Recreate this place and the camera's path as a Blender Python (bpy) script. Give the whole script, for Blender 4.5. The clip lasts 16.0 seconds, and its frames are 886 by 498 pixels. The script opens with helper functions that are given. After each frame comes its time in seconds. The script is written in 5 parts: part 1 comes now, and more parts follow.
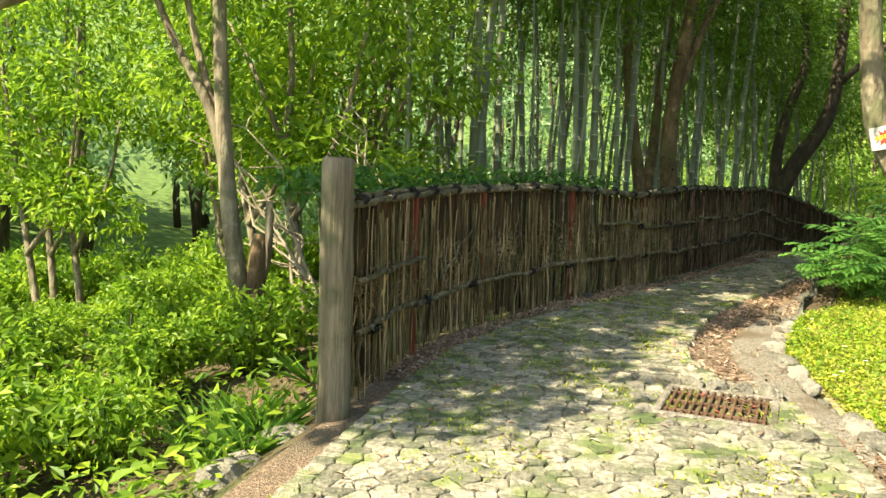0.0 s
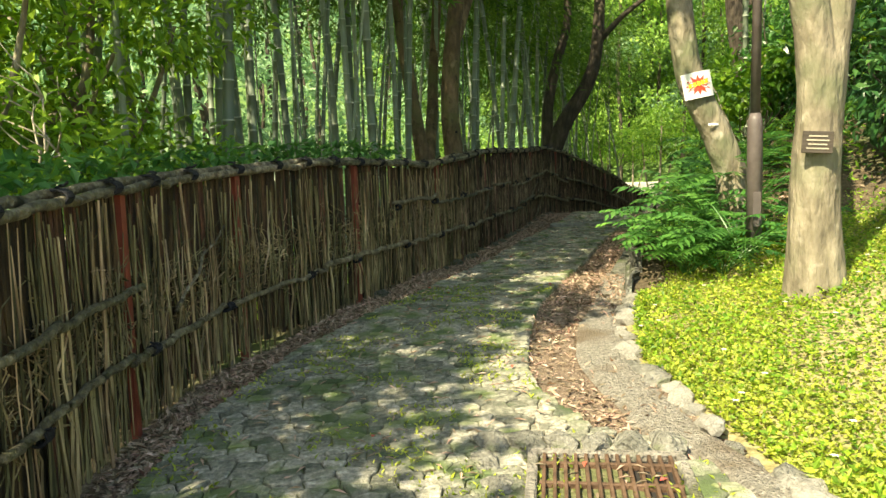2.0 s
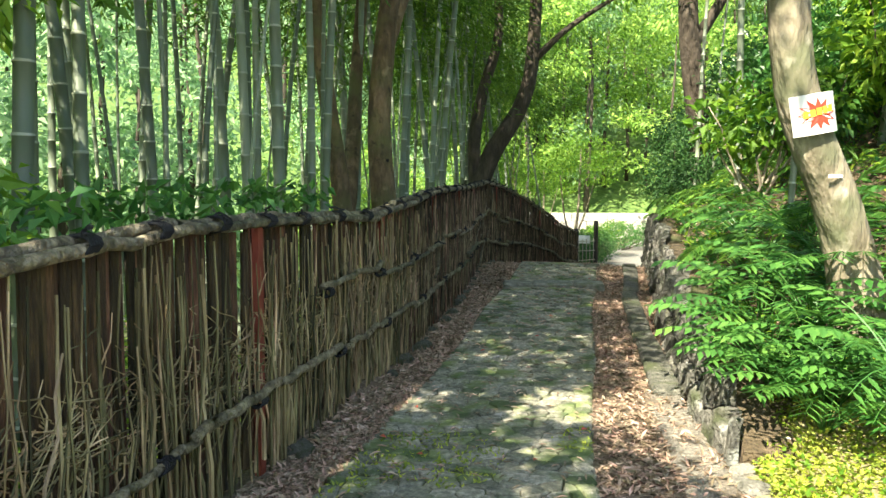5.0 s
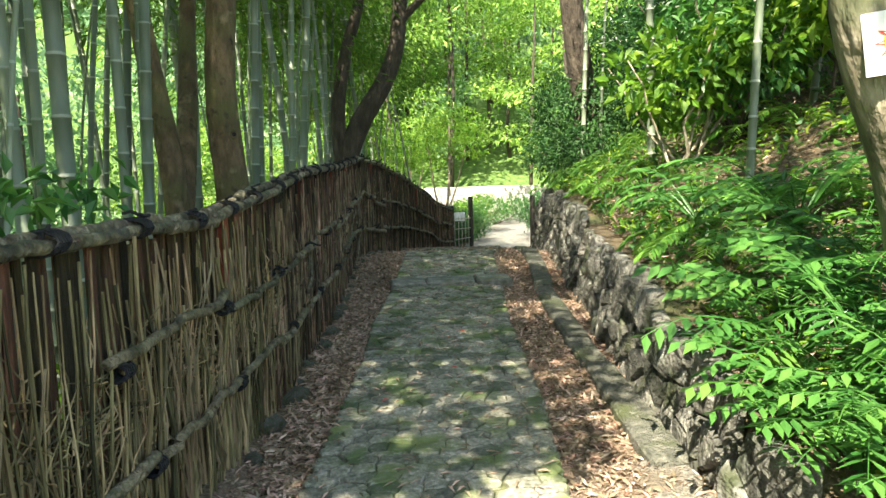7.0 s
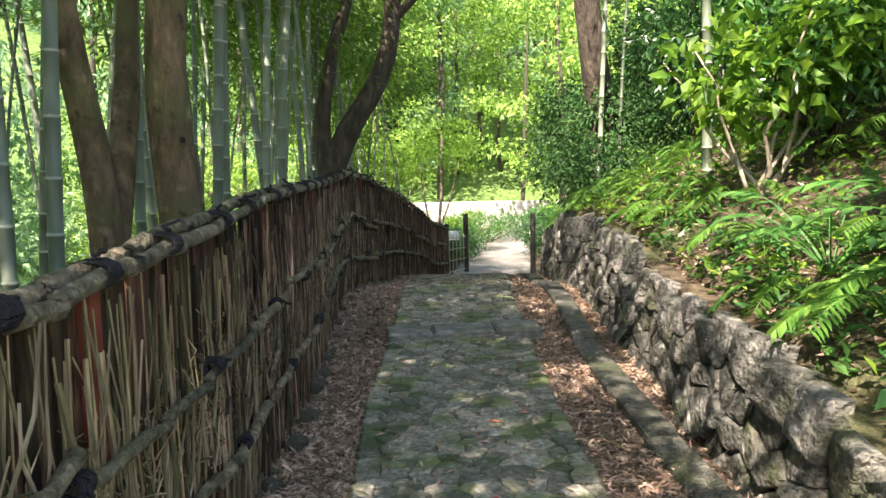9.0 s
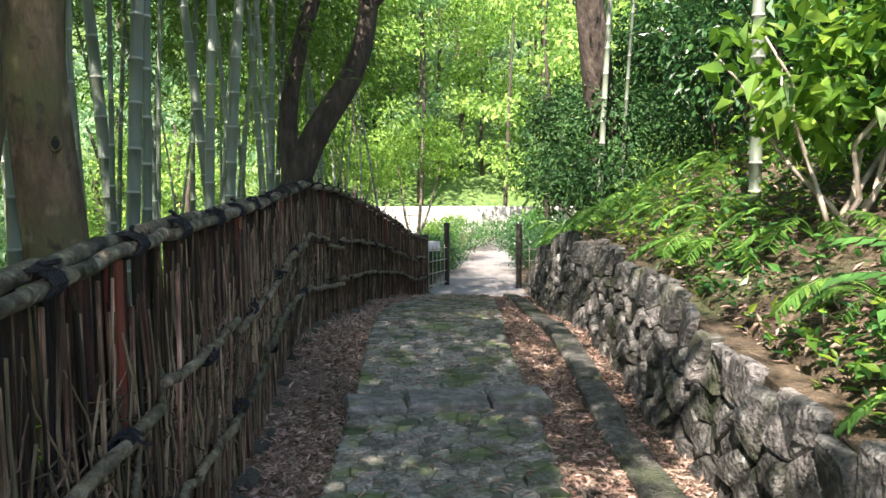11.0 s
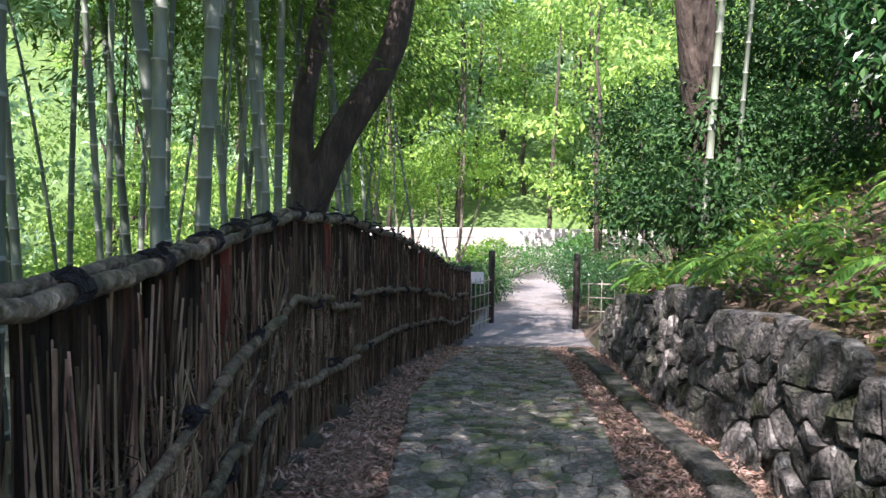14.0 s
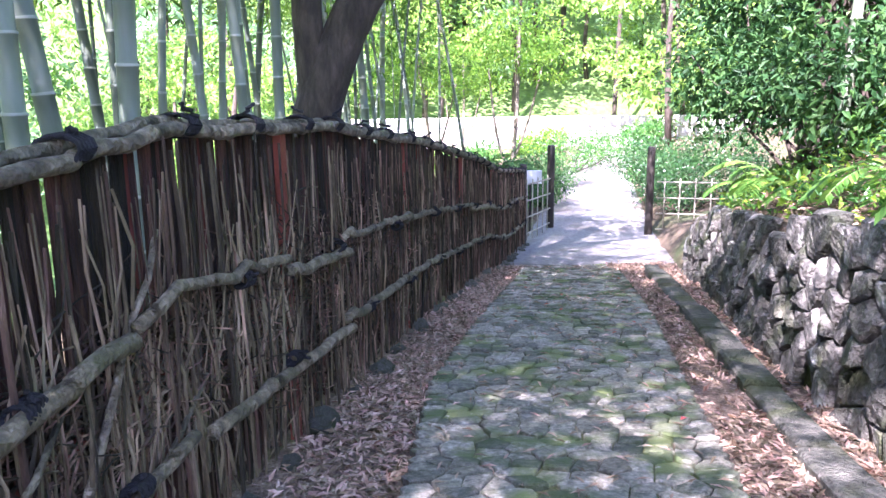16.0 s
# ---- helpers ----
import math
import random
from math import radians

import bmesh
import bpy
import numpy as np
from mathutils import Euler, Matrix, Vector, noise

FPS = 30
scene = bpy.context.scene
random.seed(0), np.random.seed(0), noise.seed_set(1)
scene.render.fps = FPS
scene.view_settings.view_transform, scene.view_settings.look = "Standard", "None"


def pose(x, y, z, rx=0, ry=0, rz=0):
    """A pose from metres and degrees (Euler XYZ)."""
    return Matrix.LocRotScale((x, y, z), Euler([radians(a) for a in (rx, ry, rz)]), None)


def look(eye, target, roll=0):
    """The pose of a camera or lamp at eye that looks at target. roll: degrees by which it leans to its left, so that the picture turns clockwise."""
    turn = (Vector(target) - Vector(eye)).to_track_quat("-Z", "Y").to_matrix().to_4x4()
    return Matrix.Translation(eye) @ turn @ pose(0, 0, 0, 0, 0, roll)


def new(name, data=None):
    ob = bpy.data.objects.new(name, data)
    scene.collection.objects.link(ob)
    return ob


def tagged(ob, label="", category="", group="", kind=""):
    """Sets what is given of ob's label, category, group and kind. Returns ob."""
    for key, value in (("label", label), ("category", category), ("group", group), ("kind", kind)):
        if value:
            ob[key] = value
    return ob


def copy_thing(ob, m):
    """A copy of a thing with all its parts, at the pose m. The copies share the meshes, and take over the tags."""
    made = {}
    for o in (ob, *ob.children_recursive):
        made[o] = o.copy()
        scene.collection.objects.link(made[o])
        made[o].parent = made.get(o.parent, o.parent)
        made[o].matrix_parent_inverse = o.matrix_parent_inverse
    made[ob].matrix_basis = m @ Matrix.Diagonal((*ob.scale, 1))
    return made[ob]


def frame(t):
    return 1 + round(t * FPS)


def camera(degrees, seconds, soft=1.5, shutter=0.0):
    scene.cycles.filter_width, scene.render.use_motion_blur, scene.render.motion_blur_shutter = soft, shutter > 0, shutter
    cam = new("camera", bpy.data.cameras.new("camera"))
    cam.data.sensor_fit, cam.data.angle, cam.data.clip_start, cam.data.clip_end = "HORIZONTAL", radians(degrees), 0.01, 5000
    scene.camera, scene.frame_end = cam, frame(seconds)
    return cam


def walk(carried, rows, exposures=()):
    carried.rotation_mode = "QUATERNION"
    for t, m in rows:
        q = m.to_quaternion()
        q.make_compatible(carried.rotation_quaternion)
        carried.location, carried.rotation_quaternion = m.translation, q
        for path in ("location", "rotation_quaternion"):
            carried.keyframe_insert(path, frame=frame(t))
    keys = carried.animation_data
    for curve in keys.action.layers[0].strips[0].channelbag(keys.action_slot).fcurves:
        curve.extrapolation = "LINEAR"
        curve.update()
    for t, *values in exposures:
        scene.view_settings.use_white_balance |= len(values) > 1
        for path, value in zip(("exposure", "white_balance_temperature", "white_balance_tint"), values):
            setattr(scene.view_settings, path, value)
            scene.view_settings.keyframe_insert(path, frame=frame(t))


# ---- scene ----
cam = camera(61.0, 16.0)
PATH = [
    (0, (0.384, -0.059, 1.723), (-0.047, 1.89, 1.6), 1.7),
    (0.5, (0.421, 0.41, 1.765), (0.357, 2.408, 1.69), -1.0),
    (1, (0.377, 0.83, 1.808), (0.474, 2.826, 1.717), -0.6),
    (1.5, (0.252, 1.313, 1.829), (0.395, 3.304, 1.694), -0.2),
    (2, (0.191, 1.821, 1.824), (0.347, 3.804, 1.617), -1.8),
    (2.5, (0.11, 2.272, 1.841), (0.367, 4.238, 1.582), -1.5),
    (3, (0.042, 2.753, 1.853), (0.326, 4.717, 1.608), -0.5),
    (3.2, (0.039, 2.96, 1.863), (0.287, 4.931, 1.631), -0.1),
    (5.3, (0.011, 5.166, 2.098), (0.513, 7.096, 1.945), -0.6),
    (5.5, (0.048, 5.365, 2.087), (0.588, 7.284, 1.931), -1.4),
    (6, (0.16, 5.816, 2.113), (0.803, 7.701, 1.929), -2.4),
    (6.5, (0.208, 6.299, 2.117), (0.96, 8.141, 1.912), -1.7),
    (7, (0.361, 6.751, 2.116), (1.15, 8.575, 1.891), -1.5),
    (7.5, (0.456, 7.212, 2.103), (1.33, 8.993, 1.849), -1.9),
    (8, (0.58, 7.635, 2.117), (1.454, 9.415, 1.856), -1.7),
    (8.5, (0.733, 8.054, 2.142), (1.545, 9.868, 1.917), -0.9),
    (9, (0.862, 8.456, 2.154), (1.69, 10.267, 1.963), -1.0),
    (9.2, (0.956, 8.615, 2.143), (1.793, 10.422, 1.959), -1.2),
    (11.3, (1.594, 10.139, 2.283), (2.477, 11.924, 2.095), 0.2),
    (11.5, (1.65, 10.311, 2.277), (2.532, 12.098, 2.105), 0.2),
    (12, (1.798, 10.731, 2.291), (2.588, 12.562, 2.142), 0.8),
    (12.5, (1.901, 11.212, 2.299), (2.628, 13.068, 2.142), 0.7),
    (13, (2.09, 11.617, 2.303), (2.797, 13.48, 2.145), 0.7),
    (13.5, (2.299, 11.997, 2.331), (3.028, 13.853, 2.173), 0.6),
    (14, (2.527, 12.421, 2.331), (3.322, 14.251, 2.19), 0.8),
    (14.5, (2.766, 12.831, 2.336), (3.472, 14.691, 2.137), 1.0),
    (15, (2.982, 13.309, 2.302), (3.652, 15.168, 1.992), 0.6),
    (15.5, (3.214, 13.765, 2.295), (3.871, 15.611, 1.896), -0.4),
    (16, (3.442, 14.187, 2.332), (4.076, 16.035, 1.901), -0.8),
]
walk(cam, [(t, look(eye, target, roll)) for t, eye, target, roll in PATH],
     [(0, 1.45, 8500, 4), (0.5, 1.5, 8500, 2), (1, 1.45, 8500, 0), (1.5, 1.2, 8500, 0), (2, 1.4, 8300, 0), (2.5, 1.2, 8000, 2), (3, 1.18, 7900, 2), (5.5, 2.1, 7000, 6), (6, 2.2, 7000, 4), (6.5, 2.02, 7000, 4), (7.5, 2.0, 7100, 10), (8.5, 2.25, 7100, 18), (9, 2.05, 6950, 20), (11.5, 1.85, 6300, 25), (12.5, 1.7, 6100, 29), (14.5, 1.7, 5900, 34), (15.5, 2.28, 5750, 40), (16, 3.15, 5600, 44)])

# ---- light ----
SUN_EL, SUN_AZ = 50.0, 224.0   # height, and compass-like turn of the sun: it stands behind and to the left of the walk
world = bpy.data.worlds.new("sky")
scene.world = world
world.use_nodes = True
wn = world.node_tree
sky = wn.nodes.new("ShaderNodeTexSky")
sky.sky_type, sky.sun_disc = "NISHITA", False
sky.sun_elevation, sky.sun_rotation = radians(SUN_EL), radians(SUN_AZ)
wn.nodes["Background"].inputs["Strength"].default_value = 0.13
wn.links.new(sky.outputs["Color"], wn.nodes["Background"].inputs["Color"])
sun_data = bpy.data.lights.new("sun", "SUN")
sun_data.energy, sun_data.angle, sun_data.color = 5.0, radians(0.5), (1.0, 0.94, 0.82)
sun = new("sun", sun_data)
sa, se = radians(SUN_AZ), radians(SUN_EL)
SUN_DIR = Vector((math.sin(sa) * math.cos(se), math.cos(sa) * math.cos(se), math.sin(se)))
sun.matrix_world = look(SUN_DIR * 60, (0, 0, 0))

# ---- materials ----


def material(name, colors, scale=6.0, rough=0.8, bump=0.3, bump_scale=40.0, vary=0.0, stretch=(1, 1, 1), patch=None, translucent=0.0, metal=0.0, per_object=False, more=()):
    """A surface: a ramp of colours over noise at two scales, relief, and a change from piece to piece."""
    m = bpy.data.materials.new(name)
    m.use_nodes = True
    nt = m.node_tree
    nodes, links = nt.nodes, nt.links
    bs = nodes["Principled BSDF"]
    bs.inputs["Roughness"].default_value = rough
    bs.inputs["Metallic"].default_value = metal
    geo = nodes.new("ShaderNodeNewGeometry")
    tc = nodes.new("ShaderNodeTexCoord")
    mp = nodes.new("ShaderNodeMapping")
    mp.inputs["Scale"].default_value = stretch
    links.new(tc.outputs["Object"], mp.inputs["Vector"])
    n1 = nodes.new("ShaderNodeTexNoise")
    n1.inputs["Scale"].default_value, n1.inputs["Detail"].default_value, n1.inputs["Roughness"].default_value = scale, 6, 0.65
    links.new(mp.outputs["Vector"], n1.inputs["Vector"])
    ramp = nodes.new("ShaderNodeValToRGB")
    el = ramp.color_ramp.elements
    el[0].position, el[1].position = 0.3, 0.7
    while len(el) < len(colors):
        el.new(0.5)
    for k, c in enumerate(colors):
        el[k].position = 0.3 + 0.4 * k / max(1, len(colors) - 1)
        el[k].color = (*c, 1)
    links.new(n1.outputs["Fac"], ramp.inputs["Fac"])
    col = ramp.outputs["Color"]
    for patch in ([patch] if patch else []) + list(more):
        n2 = nodes.new("ShaderNodeTexNoise")
        n2.inputs["Scale"].default_value, n2.inputs["Detail"].default_value = patch[1], 4
        links.new(tc.outputs["Object"], n2.inputs["Vector"])
        r2 = nodes.new("ShaderNodeMapRange")
        r2.inputs["From Min"].default_value, r2.inputs["From Max"].default_value = patch[2], patch[2] + 0.15
        links.new(n2.outputs["Fac"], r2.inputs["Value"])
        mx = nodes.new("ShaderNodeMix")
        mx.data_type = "RGBA"
        links.new(r2.outputs["Result"], mx.inputs[0])
        links.new(col, mx.inputs[6])
        mx.inputs[7].default_value = (*patch[0], 1)
        col = mx.outputs[2]
    if vary:
        hs = nodes.new("ShaderNodeHueSaturation")
        rnd = geo.outputs["Random Per Island"]
        if per_object:
            oi = nodes.new("ShaderNodeObjectInfo")
            rnd = oi.outputs["Random"]
        for sock, a, b in (("Value", 1 - vary, 1 + vary), ("Hue", 0.5 + 0.05 * vary, 0.5 - 0.05 * vary)):
            mr = nodes.new("ShaderNodeMapRange")
            mr.inputs["To Min"].default_value, mr.inputs["To Max"].default_value = a, b
            links.new(rnd, mr.inputs["Value"])
            links.new(mr.outputs["Result"], hs.inputs[sock])
        links.new(col, hs.inputs["Color"])
        col = hs.outputs["Color"]
    links.new(col, bs.inputs["Base Color"])
    if bump:
        n3 = nodes.new("ShaderNodeTexNoise")
        n3.inputs["Scale"].default_value, n3.inputs["Detail"].default_value = bump_scale, 5
        links.new(mp.outputs["Vector"], n3.inputs["Vector"])
        bp = nodes.new("ShaderNodeBump")
        bp.inputs["Strength"].default_value, bp.inputs["Distance"].default_value = bump, 0.05 if bump > 0.85 else 0.02
        links.new(n3.outputs["Fac"], bp.inputs["Height"])
        links.new(bp.outputs["Normal"], bs.inputs["Normal"])
    if translucent:
        tr = nodes.new("ShaderNodeBsdfTranslucent")
        links.new(col, tr.inputs["Color"])
        ms = nodes.new("ShaderNodeMixShader")
        ms.inputs[0].default_value = translucent
        links.new(bs.outputs[0], ms.inputs[1])
        links.new(tr.outputs[0], ms.inputs[2])
        links.new(ms.outputs[0], nodes["Material Output"].inputs["Surface"])
    return m


M = {}
M["soil"] = material("forest_floor", [(0.05, 0.036, 0.02), (0.11, 0.08, 0.045), (0.2, 0.145, 0.09)], 14, 0.95, 0.9, 40, patch=((0.075, 0.095, 0.03), 0.9, 0.52))
M["litter"] = material("litter_earth", [(0.09, 0.06, 0.042), (0.22, 0.155, 0.11), (0.4, 0.31, 0.23)], 48, 0.95, 0.9, 70, patch=((0.12, 0.105, 0.07), 1.5, 0.55))
M["gravel"] = material("pale_gravel", [(0.14, 0.13, 0.115), (0.21, 0.2, 0.178), (0.3, 0.285, 0.26)], 14, 0.95, 0.7, 60, patch=((0.16, 0.135, 0.105), 0.8, 0.53))
M["lawn"] = material("lawn_soil", [(0.14, 0.12, 0.05), (0.27, 0.23, 0.11), (0.42, 0.34, 0.2)], 22, 0.95, 0.8, 40, patch=((0.2, 0.24, 0.05), 1.1, 0.52))
M["sett"] = material("sett_stone", [(0.095, 0.1, 0.073), (0.24, 0.23, 0.18), (0.45, 0.42, 0.34)], 34, 0.85, 0.8, 90, vary=0.45, patch=((0.125, 0.165, 0.062), 4.0, 0.48), more=(((0.46, 0.44, 0.39), 17.0, 0.64),))
M["sett_piece"] = material("sett_stone_single", [(0.095, 0.1, 0.073), (0.24, 0.23, 0.18), (0.45, 0.42, 0.34)], 34, 0.85, 0.8, 90, vary=0.45, patch=((0.125, 0.165, 0.062), 4.0, 0.48), per_object=True, more=(((0.46, 0.44, 0.39), 17.0, 0.64),))
M["mossy_joint"] = material("mossy_joint", [(0.06, 0.065, 0.026), (0.12, 0.13, 0.052), (0.2, 0.18, 0.1)], 26, 0.95, 0.8, 60)
M["wallstone"] = material("wall_stone", [(0.045, 0.045, 0.038), (0.135, 0.13, 0.11), (0.3, 0.285, 0.245)], 11, 0.88, 1.0, 34, vary=0.45, patch=((0.06, 0.072, 0.034), 3.2, 0.52), per_object=True, more=(((0.42, 0.43, 0.38), 7.0, 0.6), ((0.03, 0.03, 0.026), 13.0, 0.62)))
M["kerbstone"] = material("kerb_stone", [(0.05, 0.055, 0.042), (0.12, 0.12, 0.095), (0.22, 0.21, 0.17)], 20, 0.9, 0.9, 60, vary=0.2, patch=((0.07, 0.085, 0.035), 3.0, 0.5), per_object=True, more=(((0.26, 0.25, 0.21), 14.0, 0.63),))
M["edgepale"] = material("pale_edging_stone", [(0.2, 0.185, 0.155), (0.32, 0.3, 0.26), (0.45, 0.42, 0.37)], 9, 0.85, 0.7, 26, vary=0.2, per_object=True)
M["edgerock"] = material("edging_rock", [(0.1, 0.095, 0.078), (0.21, 0.2, 0.168), (0.37, 0.35, 0.3)], 1.6, 0.88, 0.9, 5, vary=0.3, patch=((0.11, 0.125, 0.06), 0.9, 0.55), per_object=True)
M["palewall"] = material("pale_stone", [(0.34, 0.31, 0.27), (0.48, 0.45, 0.4), (0.62, 0.58, 0.52)], 3, 0.85, 0.6, 10, vary=0.25, per_object=True)
M["bark_pale"] = material("pale_bark", [(0.085, 0.07, 0.045), (0.2, 0.168, 0.115), (0.36, 0.31, 0.225)], 6, 0.88, 1.0, 14, stretch=(1, 1, 0.35), patch=((0.13, 0.135, 0.075), 2.4, 0.5), more=(((0.42, 0.38, 0.3), 6.0, 0.63),))
M["bark_brown"] = material("brown_bark", [(0.035, 0.022, 0.012), (0.13, 0.085, 0.045), (0.3, 0.2, 0.11)], 5, 0.9, 1.0, 16, stretch=(1, 1, 0.4), patch=((0.13, 0.12, 0.045), 1.6, 0.5), more=(((0.36, 0.26, 0.16), 4.0, 0.6), ((0.03, 0.02, 0.012), 9.0, 0.6)))
M["bark_dark"] = material("dark_bark", [(0.03, 0.024, 0.018), (0.065, 0.05, 0.036), (0.12, 0.095, 0.07)], 8, 0.92, 0.9, 24, stretch=(1, 1, 0.3))
M["bark_grey"] = material("grey_twig_bark", [(0.25, 0.2, 0.14), (0.38, 0.32, 0.24), (0.5, 0.44, 0.35)], 10, 0.9, 0.4, 30)
M["culm"] = material("bamboo_culm", [(0.095, 0.13, 0.08), (0.17, 0.205, 0.14), (0.29, 0.325, 0.25)], 1.6, 0.5, 0.12, 30, stretch=(1, 1, 0.15), vary=0.35, per_object=True)
M["node"] = material("bamboo_node", [(0.3, 0.33, 0.25), (0.4, 0.42, 0.34)], 6, 0.7, 0.2, 30)
M["twig"] = material("brushwood_twig", [(0.065, 0.05, 0.022), (0.19, 0.15, 0.068), (0.5, 0.41, 0.215)], 9, 0.85, 0.4, 60, stretch=(1, 1, 0.2), vary=0.8)
M["twig_piece"] = material("brushwood_twig_single", [(0.024, 0.016, 0.009), (0.088, 0.06, 0.032), (0.4, 0.3, 0.18)], 9, 0.85, 0.4, 60, stretch=(1, 1, 0.2), vary=0.75, per_object=True)
M["slant"] = material("pale_dry_stick", [(0.1, 0.074, 0.04), (0.21, 0.16, 0.09), (0.4, 0.32, 0.2)], 9, 0.85, 0.4, 60, stretch=(1, 1, 0.2), vary=0.4)
M["mat"] = material("brushwood_mat", [(0.016, 0.01, 0.005), (0.07, 0.041, 0.019), (0.21, 0.128, 0.06)], 24, 0.95, 1.0, 70, stretch=(1, 1, 0.12), vary=0.75)
M["twig_old"] = material("old_brushwood_twig", [(0.022, 0.014, 0.008), (0.08, 0.053, 0.028), (0.4, 0.3, 0.175)], 9, 0.85, 0.4, 60, stretch=(1, 1, 0.2), vary=0.85)
# older bark, darkened further so that its colour holds the shade between twigs
M["mat_old"] = material("old_brushwood_mat", [(0.008, 0.005, 0.003), (0.036, 0.02, 0.01), (0.12, 0.068, 0.032)], 24, 0.95, 1.0, 70, stretch=(1, 1, 0.12), vary=0.8)
M["sheath_red"] = material("red_brown_sheath", [(0.07, 0.015, 0.008), (0.15, 0.03, 0.016)], 14, 0.9, 0.6, 50, stretch=(1, 1, 0.15))
M["rail"] = material("weathered_bamboo", [(0.045, 0.038, 0.024), (0.15, 0.125, 0.078), (0.36, 0.31, 0.205)], 16, 0.75, 1.0, 30, vary=0.25, patch=((0.04, 0.036, 0.022), 7.0, 0.54), per_object=True, more=(((0.4, 0.36, 0.26), 18.0, 0.63),))
M["rail_old"] = material("mossy_old_bamboo", [(0.05, 0.043, 0.025), (0.155, 0.132, 0.077), (0.33, 0.285, 0.18)], 13, 0.8, 0.9, 45, vary=0.35, patch=((0.075, 0.078, 0.034), 5.0, 0.57), per_object=True)
M["lattice"] = material("pale_bamboo_lattice", [(0.3, 0.27, 0.2), (0.45, 0.42, 0.33)], 6, 0.7, 0.2, 40)
M["rope"] = material("black_rope", [(0.008, 0.008, 0.01), (0.02, 0.02, 0.024)], 40, 0.85, 0.8, 120)
M["redsteel"] = material("red_painted_steel", [(0.16, 0.03, 0.018), (0.27, 0.055, 0.03)], 6, 0.6, 0.2, 40)
M["postwood"] = material("post_wood", [(0.07, 0.058, 0.04), (0.18, 0.153, 0.105), (0.31, 0.27, 0.19)], 12, 0.85, 0.9, 34, stretch=(1, 1, 0.1), patch=((0.1, 0.105, 0.055), 4.0, 0.52))
M["darkwood"] = material("dark_stained_wood", [(0.016, 0.013, 0.01), (0.04, 0.032, 0.025)], 9, 0.7, 0.5, 40, stretch=(1, 1, 0.15))
M["iron"] = material("rusty_iron", [(0.06, 0.035, 0.022), (0.13, 0.075, 0.045), (0.2, 0.12, 0.08)], 12, 0.75, 0.5, 60, metal=0.3)
# near-black for solid fillings that stand for the shade inside hollows
M["pit"] = material("hollow_shade", [(0.01, 0.009, 0.008), (0.025, 0.02, 0.018)], 6, 0.95, 0.3, 30)
M["stepstone"] = material("step_stone", [(0.1, 0.1, 0.082), (0.2, 0.195, 0.165), (0.34, 0.325, 0.28)], 14, 0.9, 0.8, 40, patch=((0.1, 0.115, 0.06), 3.0, 0.5))
M["aggregate"] = material("worn_aggregate", [(0.12, 0.11, 0.09), (0.26, 0.235, 0.195), (0.44, 0.4, 0.34)], 40, 0.9, 1.0, 60, patch=((0.17, 0.13, 0.09), 2.5, 0.52))
M["concrete"] = material("worn_concrete", [(0.13, 0.12, 0.1), (0.26, 0.235, 0.2), (0.38, 0.34, 0.29)], 24, 0.9, 0.9, 50, patch=((0.12, 0.12, 0.07), 4.0, 0.52))
M["lamp_paint"] = material("brown_lamp_paint", [(0.085, 0.066, 0.06), (0.13, 0.104, 0.096)], 9, 0.5, 0.15, 40)
M["white"] = material("white_board", [(0.75, 0.75, 0.75), (0.82, 0.82, 0.82)], 5, 0.5, 0.0)
M["sign_red"] = material("sign_red", [(0.62, 0.04, 0.02), (0.7, 0.06, 0.03)], 5, 0.5, 0.0)
M["sign_yellow"] = material("sign_yellow", [(0.8, 0.5, 0.03), (0.85, 0.58, 0.05)], 5, 0.5, 0.0)
M["plaque"] = material("plaque_wood", [(0.035, 0.026, 0.018), (0.07, 0.05, 0.035)], 12, 0.6, 0.3, 40, stretch=(0.2, 1, 1))
M["lettering"] = material("plaque_lettering", [(0.3, 0.27, 0.2), (0.4, 0.36, 0.28)], 8, 0.7, 0.0)
M["petal"] = material("white_petal", [(0.75, 0.75, 0.7), (0.82, 0.82, 0.78)], 8, 0.6, 0.0, translucent=0.3)


def leafy(name, colors, vary, rough=0.5, tl=0.35):
    return material(name, colors, 2.5, rough, 0.0, vary=vary, translucent=tl)


M["leaf_bamboo"] = leafy("bamboo_leaf", [(0.055, 0.135, 0.016), (0.1, 0.21, 0.022), (0.18, 0.3, 0.033)], 0.4, 0.5, 0.5)
M["leaf_bright"] = leafy("bright_leaf", [(0.085, 0.21, 0.02), (0.15, 0.31, 0.03), (0.25, 0.4, 0.04)], 0.35, 0.5, 0.5)
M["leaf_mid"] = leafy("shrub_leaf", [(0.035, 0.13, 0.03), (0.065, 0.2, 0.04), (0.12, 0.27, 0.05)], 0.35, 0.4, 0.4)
M["leaf_dark"] = leafy("glossy_dark_leaf", [(0.018, 0.07, 0.02), (0.035, 0.11, 0.03), (0.065, 0.16, 0.04)], 0.4, 0.3, 0.3)
M["leaf_ever"] = leafy("evergreen_leaf", [(0.024, 0.085, 0.024), (0.048, 0.145, 0.036), (0.1, 0.225, 0.055)], 0.5, 0.6, 0.35)
M["undergrowth"] = material("hillside_undergrowth", [(0.04, 0.08, 0.02), (0.09, 0.16, 0.035), (0.17, 0.26, 0.06)], 3.0, 0.9, 0.9, 8)
M["leaf_fern"] = leafy("fern_leaf", [(0.07, 0.19, 0.03), (0.125, 0.29, 0.045), (0.22, 0.39, 0.07)], 0.35, 0.5, 0.45)
